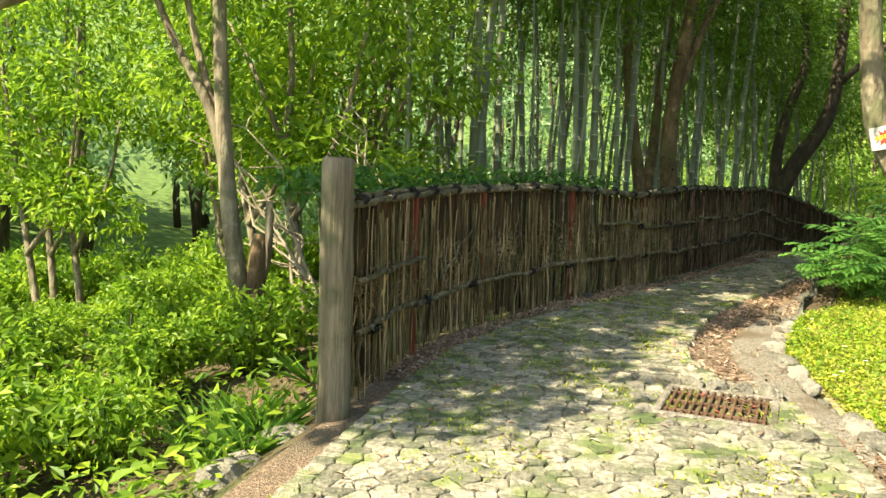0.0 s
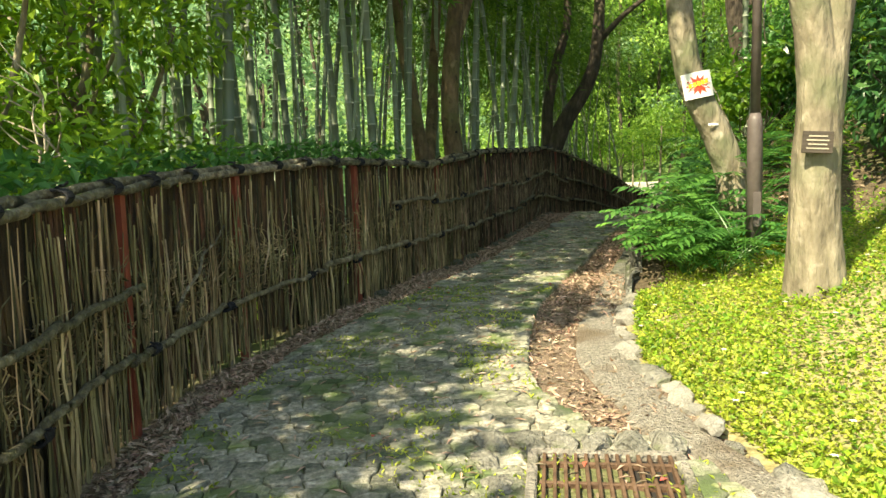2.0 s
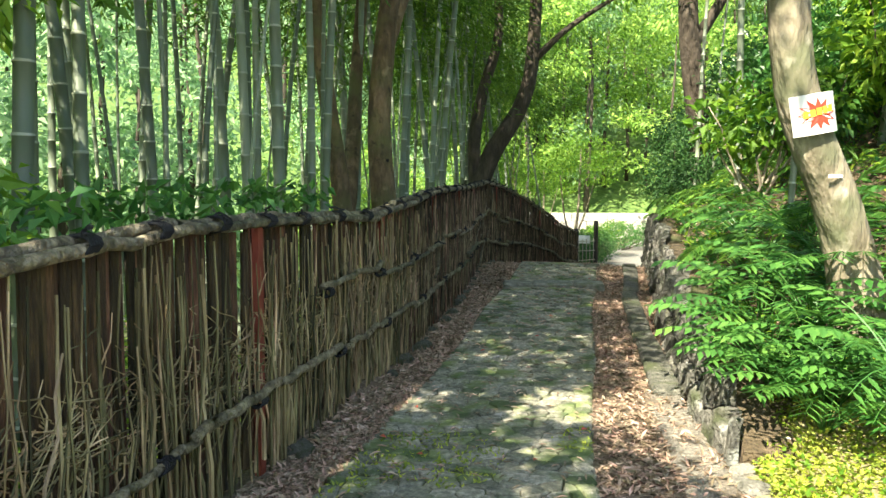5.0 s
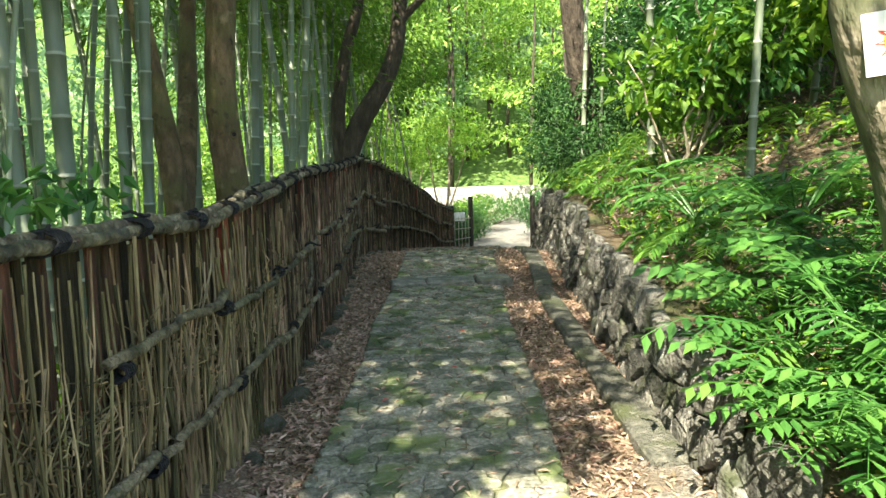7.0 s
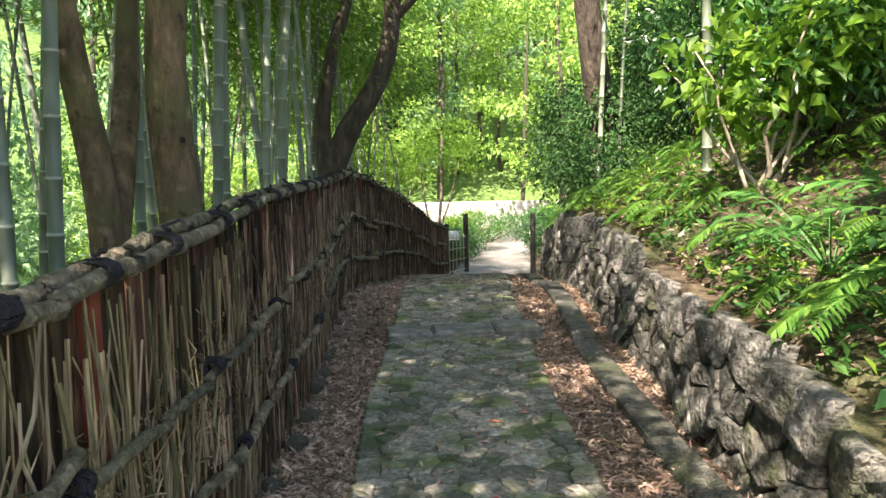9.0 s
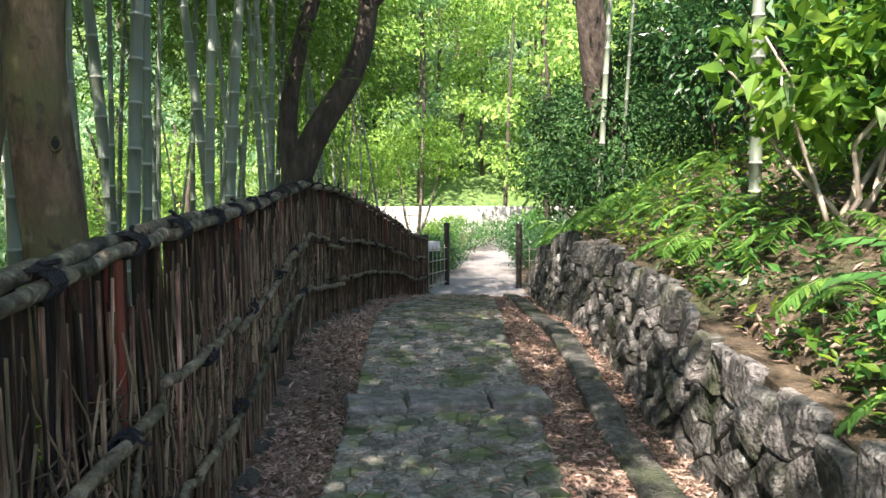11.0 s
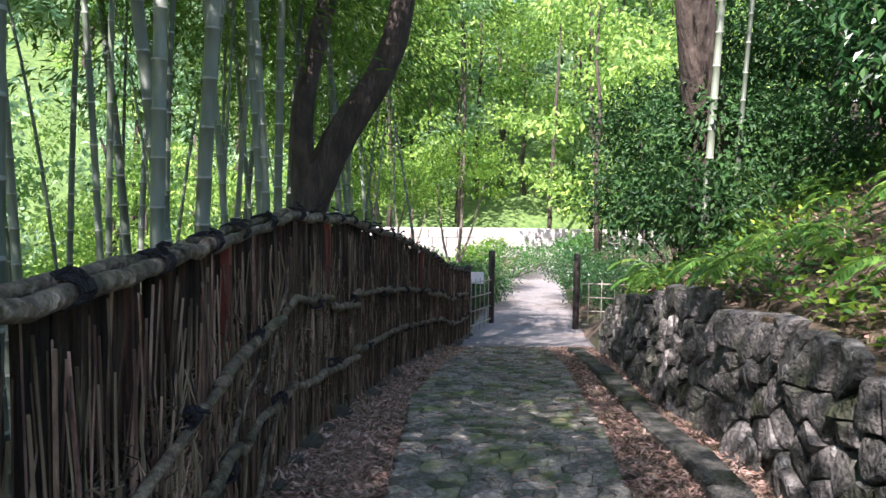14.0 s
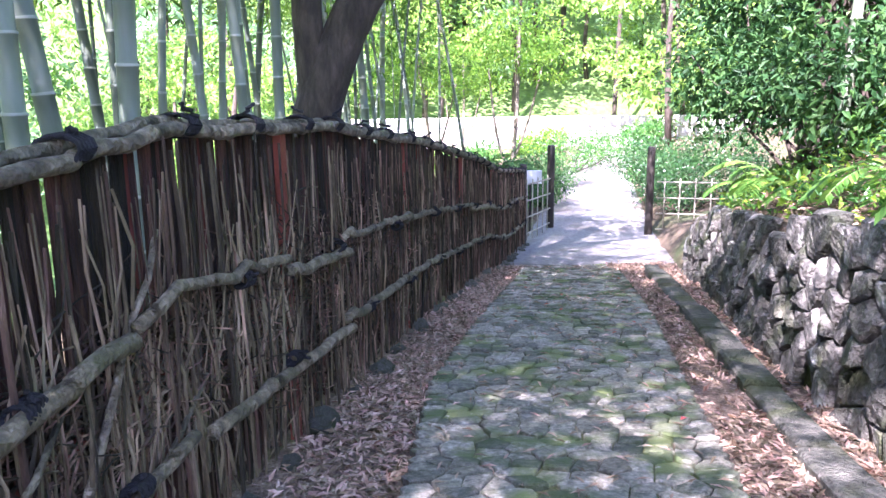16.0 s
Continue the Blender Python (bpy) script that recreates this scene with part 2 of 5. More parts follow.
# lighter than foliage is: the glare of sunlit woods is put into this colour
M["leaf_far"] = leafy("sunlit_far_leaf", [(0.16, 0.32, 0.06), (0.28, 0.46, 0.09), (0.44, 0.6, 0.16)], 0.45, 0.6, 0.5)
# lit copy of the shrub leaf: sunshine is mixed into its yellow-green
M["leaf_sun"] = leafy("sun_lightened_leaf", [(0.11, 0.25, 0.025), (0.22, 0.39, 0.04), (0.38, 0.53, 0.07)], 0.45, 0.5, 0.55)
# distant leaves paled towards blue-green: haze and washed-out sunlight are in the colour
M["leaf_haze"] = leafy("far_hazed_leaf", [(0.15, 0.32, 0.14), (0.3, 0.48, 0.24), (0.48, 0.62, 0.38)], 0.45, 0.6, 0.5)
# ground cover leaf, its colour raised to carry the brightness of full sun
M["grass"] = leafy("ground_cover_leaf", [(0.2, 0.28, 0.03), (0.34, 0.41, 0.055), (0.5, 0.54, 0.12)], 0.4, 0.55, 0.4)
M["dry"] = material("dry_leaf", [(0.17, 0.112, 0.076), (0.37, 0.265, 0.185), (0.6, 0.49, 0.38)], 12, 0.85, 0.0, vary=0.6, translucent=0.15)
M["dry_dark"] = material("rotting_leaf", [(0.05, 0.03, 0.018), (0.13, 0.075, 0.042), (0.22, 0.14, 0.085)], 12, 0.9, 0.0, vary=0.5)
M["dry_red"] = material("red_fallen_leaf", [(0.4, 0.08, 0.05), (0.5, 0.14, 0.08)], 12, 0.7, 0.0, vary=0.3)

# ---- geometry helpers ----


class Geo:
    """Gathers vertices and faces, several pieces into one mesh."""

    def __init__(self):
        self.v, self.f, self.n = [], [], 0

    def add(self, verts, faces):
        self.f += [tuple(i + self.n for i in f) for f in faces]
        self.v += [tuple(p) for p in verts]
        self.n += len(verts)
        return self

    def tube(self, pts, radii, sides=6, cap=True):
        pts = [Vector(p) for p in pts]
        verts, faces = [], []
        side = None
        for k, p in enumerate(pts):
            d = (pts[min(k + 1, len(pts) - 1)] - pts[max(k - 1, 0)]).normalized()
            ref = Vector((1, 0, 0)) if side is None else side
            if abs(ref.dot(d)) > 0.95:
                ref = Vector((0, 1, 0))
            side = (ref - d * ref.dot(d)).normalized()
            up = d.cross(side)
            r = radii[k] if hasattr(radii, "__len__") else radii
            for j in range(sides):
                a = 2 * math.pi * j / sides
                verts.append(p + side * (r * math.cos(a)) + up * (r * math.sin(a)))
        for k in range(len(pts) - 1):
            for j in range(sides):
                a, b = k * sides + j, k * sides + (j + 1) % sides
                faces.append((a, b, b + sides, a + sides))
        if cap:
            faces.append(tuple(range(sides))[::-1])
            faces.append(tuple((len(pts) - 1) * sides + j for j in range(sides)))
        return self.add(verts, faces)

    def box(self, m, sx, sy, sz, b=0.0):
        """A box with its edges taken off by b, at the pose m, its base at m's origin."""
        hx, hy = sx / 2, sy / 2
        rings = [(hx - b, hy - b, 0), (hx, hy, b), (hx, hy, sz - b), (hx - b, hy - b, sz)] if b else [(hx, hy, 0), (hx, hy, sz)]
        verts, faces = [], []
        for x, y, z in rings:
            verts += [m @ Vector((i * x, j * y, z)) for i, j in ((-1, -1), (1, -1), (1, 1), (-1, 1))]
        for k in range(len(rings) - 1):
            for j in range(4):
                a, c = 4 * k + j, 4 * k + (j + 1) % 4
                faces.append((a, c, c + 4, a + 4))
        faces.append((3, 2, 1, 0))
        e = 4 * (len(rings) - 1)
        faces.append((e, e + 1, e + 2, e + 3))
        return self.add(verts, faces)

    def prism(self, poly, z0, z1, bevel=0.012, top=None):
        """A stone: a polygon in plan drawn up from z0 to z1 with a rounded rim; z0 and z1 are functions of x, y."""
        c = sum((Vector((x, y)) for x, y in poly), Vector((0, 0))) / len(poly)
        n = len(poly)
        verts = []
        for k, shrink in ((0, 0.0), (1, 0.0), (2, bevel)):
            for x, y in poly:
                d = Vector((x, y)) - c
                q = c + d * max(0.2, 1 - shrink / max(d.length, 1e-4))
                z = z0(x, y) if k == 0 else z1(x, y) - (bevel * 0.7 if k == 1 else 0)
                verts.append((q.x, q.y, z))
        faces = [tuple(2 * n + j for j in range(n))]
        for k in range(2):
            for j in range(n):
                a, b = k * n + j, k * n + (j + 1) % n
                faces.append((a, b, b + n, a + n))
        return self.add(verts, faces)

    def mesh(self, name, mat, smooth=False):
        me = bpy.data.meshes.new(name)
        me.from_pydata(self.v, [], self.f)
        for one in mat if isinstance(mat, (list, tuple)) else [mat]:
            me.materials.append(one)
        if smooth:
            me.polygons.foreach_set("use_smooth", [True] * len(me.polygons))
        me.update()
        return me


def leaf_mesh(name, pos, direc, normal, length, width, mat, fold=0.25):
    """Many leaves in one mesh: each a blade of two facets bent along the midrib."""
    pos, direc, normal = (np.asarray(a, float) for a in (pos, direc, normal))
    direc /= np.linalg.norm(direc, axis=1)[:, None] + 1e-9
    side = np.cross(direc, normal)
    side /= np.linalg.norm(side, axis=1)[:, None] + 1e-9
    up = np.cross(side, direc)
    length, width = np.broadcast_to(length, len(pos))[:, None], np.broadcast_to(width, len(pos))[:, None]
    mid = pos + direc * length * 0.42
    v = np.stack([pos, mid + side * width / 2 + up * width * fold, pos + direc * length - up * length * 0.12, mid - side * width / 2 + up * width * fold], 1).reshape(-1, 3)
    n = len(pos)
    i = np.arange(n)[:, None] * 4
    tri = np.concatenate([i + [0, 1, 2], i + [0, 2, 3]], 1).reshape(-1, 3)
    me = bpy.data.meshes.new(name)
    me.from_pydata(v.tolist(), [], tri.tolist())
    me.materials.append(mat)
    me.update()
    return me


def cloud(name, blobs, count, length, width, mat, seed=0, shell=0.55, droop=0.3, flat=0.5):
    """A crown of leaves: leaves set through a list of blobs (centre, radii), thicker towards their outsides, with gaps."""
    rng = np.random.default_rng(seed)
    w = np.array([b[1][0] * b[1][1] for b in blobs])
    idx = rng.choice(len(blobs), count, p=w / w.sum())
    d = rng.normal(size=(count, 3))
    d /= np.linalg.norm(d, axis=1)[:, None]
    r = shell + (1 - shell) * rng.random(count) ** 0.7
    r *= 0.8 + 0.35 * np.sin(d[:, 0] * 5 + idx) * np.sin(d[:, 1] * 6 + 2 * idx) * np.sin(d[:, 2] * 4 + idx)
    c, rad = np.array([b[0] for b in blobs]), np.array([b[1] for b in blobs])
    pos = c[idx] + d * rad[idx] * r[:, None]
    direc = d * 0.7 + rng.normal(size=(count, 3)) * 0.7 - np.array([0, 0, droop])
    nrm = np.array([0, 0, flat * 2]) + d * 0.5 + rng.normal(size=(count, 3)) * 0.6
    ln = length * (0.65 + 0.7 * rng.random(count))
    return leaf_mesh(name, pos, direc, nrm, ln, ln * width / length, mat)


def part(name, me, parent, label=""):
    ob = new(name, me)
    ob.parent = parent
    return tagged(ob, label)


def thing(name, label, category, group="", kind="", at=(0, 0, 0), me=None):
    ob = new(name, me)
    ob.location = at
    return tagged(ob, label, category, group, kind)


def bent(a, b, n, wob, rng):
    """A line from a to b in n steps that strays by wob."""
    a, b = Vector(a), Vector(b)
    return [a.lerp(b, k / n) + (Vector((rng.gauss(0, wob), rng.gauss(0, wob), rng.gauss(0, wob * 0.4))) if 0 < k < n else Vector((0, 0, 0))) for k in range(n + 1)]


# ---- plan ----
SLOPE = np.array([(-40, -0.6), (-6, -0.1), (0, 0.25), (5, 0.52), (7.3, 0.63), (10, 0.68), (12, 0.75), (14.1, 0.785), (15.7, 0.88), (16.2, 0.9), (16.8, 0.84), (18.1, 0.69), (19.7, 0.56), (22.8, 0.15), (23.9, -0.08), (27.3, -0.46), (29, -0.58), (33, -0.62), (200, -0.6)])
FENCE = np.array([(-1.4, -30), (-1.3, 2), (-1.22, 4.2), (-1.2, 5.2), (-1.12, 6.0), (-0.95, 6.8), (-0.58, 7.65), (-0.05, 8.75), (0.62, 10.09), (1.2, 11.3), (2.05, 13.3), (3.02, 15.85), (4.1, 17.9), (8.99, 26.05), (9.9, 27.6), (15.0, 36.0), (28, 56), (90, 150)])
WALL = np.array([(2.0, -30), (1.86, 4), (1.72, 5.3), (1.73, 6.4), (1.98, 7.3), (2.1, 7.6), (2.42, 8.4), (2.7, 9.2), (3.05, 10.0), (3.55, 11.1), (4.23, 12.4), (5.24, 14.5), (6.39, 16.8), (7.1, 18.2), (7.96, 19.7), (9.1, 21.6), (11.9, 26.3), (17.5, 36), (30, 54), (96, 150)])
PAVE_L = np.array([(-1.1, 1.0), (-0.95, 4.7), (-0.82, 5.8), (-0.45, 7.0), (0.05, 8.0), (0.47, 8.8), (1.05, 9.95), (1.83, 11.6), (2.3, 12.75), (3.05, 14.3), (3.8, 15.95), (4.15, 16.7), (4.62, 17.85), (5.2, 18.8), (6.6, 21.1), (7.6, 22.9)])
PAVE_R = np.array([(1.75, 1.0), (1.62, 4.0), (1.5, 4.95), (1.16, 5.3), (1.03, 5.8), (1.03, 6.25), (1.18, 7.0), (1.44, 7.9), (1.6, 8.35), (2.06, 9.41), (2.55, 10.43), (3.3, 12.2), (4.07, 13.8), (4.85, 15.5), (5.3, 16.25), (6.12, 17.76), (6.8, 19.0), (7.95, 21.2), (8.75, 22.9)])
KERB = np.array([(2.5, 9.3), (2.9, 10.25), (3.2, 11.0), (4.03, 12.9), (4.82, 14.45), (5.58, 16.05), (6.6, 18.0), (8.23, 21.07), (8.95, 22.2)])
WALL_H = np.array([(7.6, 0.06), (8.2, 0.1), (9.0, 0.34), (9.8, 0.48), (11, 0.58), (12.5, 0.66), (14.5, 0.76), (17, 0.86), (19, 0.78), (21.0, 0.66), (21.7, 0.5), (24, 0.25), (30, 0.1)])


def at_y(line, y):
    return float(np.interp(y, line[:, 1], line[:, 0]))


def path_z(x, y):
    return float(np.interp(0.45 * x + 0.893 * y, SLOPE[:, 0], SLOPE[:, 1]))


def wall_h(y):
    return float(np.interp(y, WALL_H[:, 0], WALL_H[:, 1])) if y > 7.6 else 0.06


def ground_z(x, y):
    """The ground's height: the walk's slope between fence and wall, a bank to one side of it, a fall on the other."""
    f, w = at_y(FENCE, y), at_y(WALL, y)
    z = path_z(min(max(x, f), w), y)
    if x < f:
        d = f - x
        z -= 0.14 * min(d, 9) + (0.2 * min(1, d / 0.4) if y < 4.9 else 0)
        if d > 14:
            z += 0.22 * min(d - 14, 60)
    elif x > w:
        d = (x - w) * 0.88
        k = min(1.0, max(0.0, (y - 7.5) / 4.0))
        far = min(1.0, max(0.0, (y - 23) / 5.0))
        rise = (0.3 * (1 - k) + 0.52 * k) * (1 - 0.75 * far)
        z += wall_h(y) * min(1.0, d / 0.3) + rise * min(max(0, d - 0.2), 5.5) + 0.25 * min(max(0, d - 5.7), 30)
    if y > 49:
        z += 0.5 * min(y - 49, 75)
    return z + 0.035 * noise.noise((x * 0.8, y * 0.8, 3)) * (1 if f < x < w else 2.5)


# ---- ground ----
rows_y = np.unique(np.concatenate([np.arange(-40, -6, 4), np.arange(-6, 34, 0.3), np.arange(34, 60, 2), np.arange(60, 260, 14)]))
left_d = [160, 110, 70, 45, 30, 20, 15, 12, 9.5, 8, 6.5, 5.2, 4.2, 3.3, 2.5, 1.9, 1.4, 1.0, 0.65, 0.4, 0.2]
right_d = [0.0, 0.12, 0.25, 0.36, 0.55, 0.8, 1.1, 1.5, 2.0, 2.6, 3.3, 4.1, 5, 6, 7.5, 9.5, 12, 16, 22, 30, 45, 70, 110, 160]
g, mats = Geo(), []
verts, faces = [], []
for y in rows_y:
    f, w = at_y(FENCE, y), at_y(WALL, y)
    xs = [f - d for d in left_d] + [f + (w - f) * k / 12 for k in range(12)] + [w + d for d in right_d]
    verts += [(x, y, ground_z(x, y)) for x in xs]
nc = len(left_d) + 12 + len(right_d)
for j in range(len(rows_y) - 1):
    for k in range(nc - 1):
        faces.append((j * nc + k, j * nc + k + 1, (j + 1) * nc + k + 1, (j + 1) * nc + k))
        y, on = rows_y[j], len(left_d) <= k < len(left_d) + 12
        r = k - len(left_d) - 12
        mats.append(4 if y > 44 or k < 8 else 2 if on and y > 22.6 else 1 if on else 3 if 0 <= r < 8 and y < 8.2 else 0)
g.add(verts, faces)
ground = thing("ground", "earth ground strewn with dry leaves, rising to a wooded bank", "ground", kind="structure", me=g.mesh("ground", [M["soil"], M["litter"], M["gravel"], M["lawn"], M["undergrowth"]], True))
ground.data.polygons.foreach_set("material_index", mats)


# ---- paving ----
def cell(site, near, reach):
    """The plan polygon of points nearer to site than to its neighbours."""
    poly = [(site[0] - reach, site[1] - reach), (site[0] + reach, site[1] - reach), (site[0] + reach, site[1] + reach), (site[0] - reach, site[1] + reach)]
    for q in near:
        nx, ny = q[0] - site[0], q[1] - site[1]
        c = (q[0] ** 2 + q[1] ** 2 - site[0] ** 2 - site[1] ** 2) / 2
        out = []
        for a, b in zip(poly, poly[1:] + poly[:1]):
            da, db = a[0] * nx + a[1] * ny - c, b[0] * nx + b[1] * ny - c
            if da <= 0:
                out.append(a)
            if da * db < 0:
                k = da / (da - db)
                out.append((a[0] + (b[0] - a[0]) * k, a[1] + (b[1] - a[1]) * k))
        poly = out
        if len(poly) < 3:
            return []
    return poly


def tidy(poly, gap):
    """Drops tiny edges and draws the polygon in by the joint."""
    kept = []
    for p in poly:
        if not kept or math.hypot(p[0] - kept[-1][0], p[1] - kept[-1][1]) > 0.012:
            kept.append(p)
    if len(kept) < 3:
        return []
    cx, cy = sum(p[0] for p in kept) / len(kept), sum(p[1] for p in kept) / len(kept)
    out = []
    for x, y in kept:
        d = math.hypot(x - cx, y - cy)
        k = max(0.3, 1 - gap / max(d, 1e-3))
        out.append((cx + (x - cx) * k, cy + (y - cy) * k))
    return out


def cells(sites, reach, gap, sx=1.0):
    """Stone shapes for a set of sites. sx widens them: distances across count for less."""
    flat = np.array(sites)
    flat[:, 0] /= sx
    made = []
    for i, s in enumerate(flat):
        d = np.abs(flat - s).max(1)
        near = flat[(d < 2 * reach) & (d > 0)]
        near = near[np.argsort(((near - s) ** 2).sum(1))][:16]
        poly = tidy([(x * sx, y) for x, y in cell(tuple(s), [tuple(q) for q in near], reach)], gap)
        made.append(poly)
    return made


rng = random.Random(5)
GRATE = (1.06, 4.66, -13.0)


def on_grate(x, y):
    gx, gy = x - GRATE[0], y - GRATE[1]
    return abs(gx - 0.23 * gy) < 0.39 and abs(gy + 0.23 * gx) < 0.36


# rows of small setts; each row ends in an edge stone, and a blank site past the edge keeps the edge straight
sites, laid, y = [], [], 2.2
while y < 22.85:
    xl, xr = at_y(PAVE_L, y), at_y(PAVE_R, y)
    lean = 0.42 * min(1.0, max(0.0, (y - 6) / 3))
    row = [xl + 0.05, xr - 0.05]
    x = xl + 0.12 + rng.random() * 0.06
    while x < xr - 0.1:
        row.append(x + rng.uniform(-0.015, 0.015))
        x += rng.choice((0.075, 0.09, 0.105, 0.12, 0.15, 0.185)) * rng.uniform(0.9, 1.1)
    for j, px in enumerate(row):
        py = y + (rng.uniform(-0.026, 0.026) if j > 1 else rng.uniform(-0.012, 0.012)) - (lean * (px - (xl + xr) / 2) if j > 1 else 0)
        if j > 1 and not at_y(PAVE_L, py) + 0.09 < px < at_y(PAVE_R, py) - 0.09:
            continue
        if not on_grate(px, py) and not 14.02 < 0.45 * px + 0.893 * py < 14.34:
            sites.append((px, py))
            laid.append(True)
    for px in (xl - 0.06, xr + 0.06):
        if not on_grate(px, y):
            sites.append((px, y))
            laid.append(False)
    y += 0.084
shapes = [poly if keep else [] for keep, poly in zip(laid, cells(sites, 0.082, 0.004, 1.3))]
paving = thing("stone_paving", "worn grey-green stone setts with mossy joints between strips of earth", "paving", kind="structure")
bed = Geo()
bv, bf = [], []
ys = np.arange(2.0, 23.0, 0.25)
for y in ys:
    xl, xr = at_y(PAVE_L, y) - 0.02, at_y(PAVE_R, y) + 0.02
    bv += [(xl + (xr - xl) * k / 6, y, path_z(xl + (xr - xl) * k / 6, y) + 0.036 - (0.06 if k in (0, 6) else 0)) for k in range(7)]
for j in range(len(ys) - 1):
    for k in range(6):
        bf.append((j * 7 + k, j * 7 + k + 1, (j + 1) * 7 + k + 1, (j + 1) * 7 + k))
bed.add(bv, bf)
part("mossy_bed", bed.mesh("mossy_bed", M["mossy_joint"], True), paving, "dark moss and earth in the joints")
rest = Geo()
single = 0
SETTS = []
for (sx_, sy_), poly in zip(sites, shapes):
    if len(poly) < 3:
        continue
    h, tx, ty = rng.uniform(0.046, 0.06), rng.gauss(0, 0.04), rng.gauss(0, 0.04)
    top = lambda x, y, sx_=sx_, sy_=sy_, h=h, tx=tx, ty=ty: path_z(x, y) + h + (x - sx_) * tx + (y - sy_) * ty
    low = lambda x, y: path_z(x, y) - 0.02
    if 15.4 < 0.45 * sx_ + 0.893 * sy_ < 17.6 and single < 280:
        SETTS.append((poly, low, top))
        single += 1
    else:
        rest.prism(poly, low, top, 0.009)
tagged(part("setts", rest.mesh("setts", M["sett"]), paving, "irregular worn stone setts"), kind="stuff")

# raised step across the paving
step = thing("stone_step", "low step of long pale grey stones across the paved walk", "step", kind="structure")
for k, (a, b) in enumerate((((3.0, 14.3), (3.36, 14.2)), ((3.38, 14.2), (3.86, 14.04)), ((3.88, 14.03), (4.24, 13.9)))):
    cx, cy = (a[0] + b[0]) / 2, (a[1] + b[1]) / 2
    gg = Geo().box(pose(cx, cy, path_z(cx, cy) - 0.03, 1, rng.uniform(-1, 1), math.degrees(math.atan2(b[1] - a[1], b[0] - a[0]))), math.hypot(b[0] - a[0], b[1] - a[1]), 0.3 + 0.02 * k, 0.125, 0.02)
    part("step_stone", gg.mesh("step_stone", M["stepstone"]), step)

# gutter, kerb slabs
gut = Geo()
gv, gf = [], []
ys = np.arange(1.5, 9.6, 0.25)
for y in ys:
    xa, xb = max(at_y(PAVE_R, y) + 0.03, at_y(WALL, y) - 0.36), at_y(WALL, y) - 0.02
    for k in range(6):
        gv.append((xa + (xb - xa) * k / 5, y, path_z(xb, y) + (0.045 if 0 < k < 5 else 0.0) - 0.025 * math.sin(math.pi * k / 5) + 0.01 * noise.noise((k, y * 3, 0))))
for j in range(len(ys) - 1):
    for k in range(5):
        gf.append((j * 6 + k, j * 6 + k + 1, (j + 1) * 6 + k + 1, (j + 1) * 6 + k))
gut.add(gv, gf)
thing("gutter", "shallow worn concrete gutter strewn with grit", "gutter", kind="structure", me=gut.mesh("gutter", M["aggregate"], True))

kerb = thing("kerb", "row of long mossy kerb slabs along the wall foot", "kerb", kind="structure")


def along(line, y0, y1, step_len, jitter=0.0, rnd=rng):
    """Points on a plan line, a step apart, with the heading in degrees."""
    out, y = [], y0
    while y < y1:
        x = at_y(line, y)
        x2 = at_y(line, y + 0.05)
        head = math.atan2(0.05, x2 - x)
        s = step_len * (1 + rnd.uniform(-jitter, jitter))
        out.append((x, y, math.degrees(head), s))
        y += s * math.sin(head)
    return out


for x, y, hd, s in along(KERB, 9.4, 22.0, 0.75, 0.25):
    mx, my = x + math.cos(radians(hd)) * s / 2 + 0.09, y + math.sin(radians(hd)) * s / 2
    gr = path_z(x + math.cos(radians(hd)) * s, y + math.sin(radians(hd)) * s) - path_z(x, y)
    mm = Matrix.Translation((mx, my, path_z(mx, my) - 0.06)) @ Euler((rng.uniform(-0.03, 0.03), -math.atan2(gr, s), radians(hd)), "XYZ").to_matrix().to_4x4()
    part("kerb_slab", Geo().box(mm, s - 0.02, 0.19 + rng.uniform(-0.015, 0.02), 0.115 + rng.uniform(-0.01, 0.02), 0.018).mesh("kerb_slab", M["kerbstone"]), kerb)

# ---- drain grate ----
gz = path_z(GRATE[0], GRATE[1]) + 0.045
drain = thing("drain_grate", "rusty iron drain grate set among the paving stones", "drain", at=(GRATE[0], GRATE[1], gz))
drain.rotation_euler, drain.scale = (0.05, 0, radians(GRATE[2])), (0.92, 0.92, 1.0)
pit = Geo().box(pose(0, 0, -0.3), 0.68, 0.64, 0.285)
part("pit", pit.mesh("pit", M["pit"]), drain, "solid near-black block standing for the shade below the grate")
for dx, dy, wx_, wy_ in ((0, 0.32, 0.72, 0.05), (0, -0.32, 0.72, 0.05), (0.345, 0, 0.05, 0.6), (-0.345, 0, 0.05, 0.6)):
    part("frame_side", Geo().box(pose(dx, dy, -0.05), wx_, wy_, 0.07, 0.008).mesh("frame_side", M["concrete"]), drain, "worn concrete rim")
for k in range(13):
    part("bar", Geo().box(pose(-0.29 + k * 0.0485, 0, -0.018), 0.017, 0.59, 0.035, 0.003).mesh("bar", M["iron"]), drain)
for k in range(3):
    part("cross_bar", Geo().box(pose(0, -0.2 + k * 0.2, -0.02), 0.62, 0.022, 0.033, 0.003).mesh("cross_bar", M["iron"]), drain)


def rock(r, sy_, sz_, seed, mat, name="rock", squash=0.25):
    """A rounded broken stone, base near its origin."""
    bm = bmesh.new()
    bmesh.ops.create_icosphere(bm, subdivisions=2, radius=1.0)
    for v in bm.verts:
        d = noise.noise(v.co * 1.3 + Vector((seed * 7.1, seed * 3.3, 0))) * 0.45 + noise.noise(v.co * 3 + Vector((seed, 0, 5))) * 0.15
        v.co *= 1 + d
        v.co = Vector((v.co.x * r, v.co.y * r * sy_, (v.co.z + squash) * r * sz_))
    me = bpy.data.meshes.new(name)
    bm.to_mesh(me)
    bm.free()
    me.materials.append(mat)
    return me


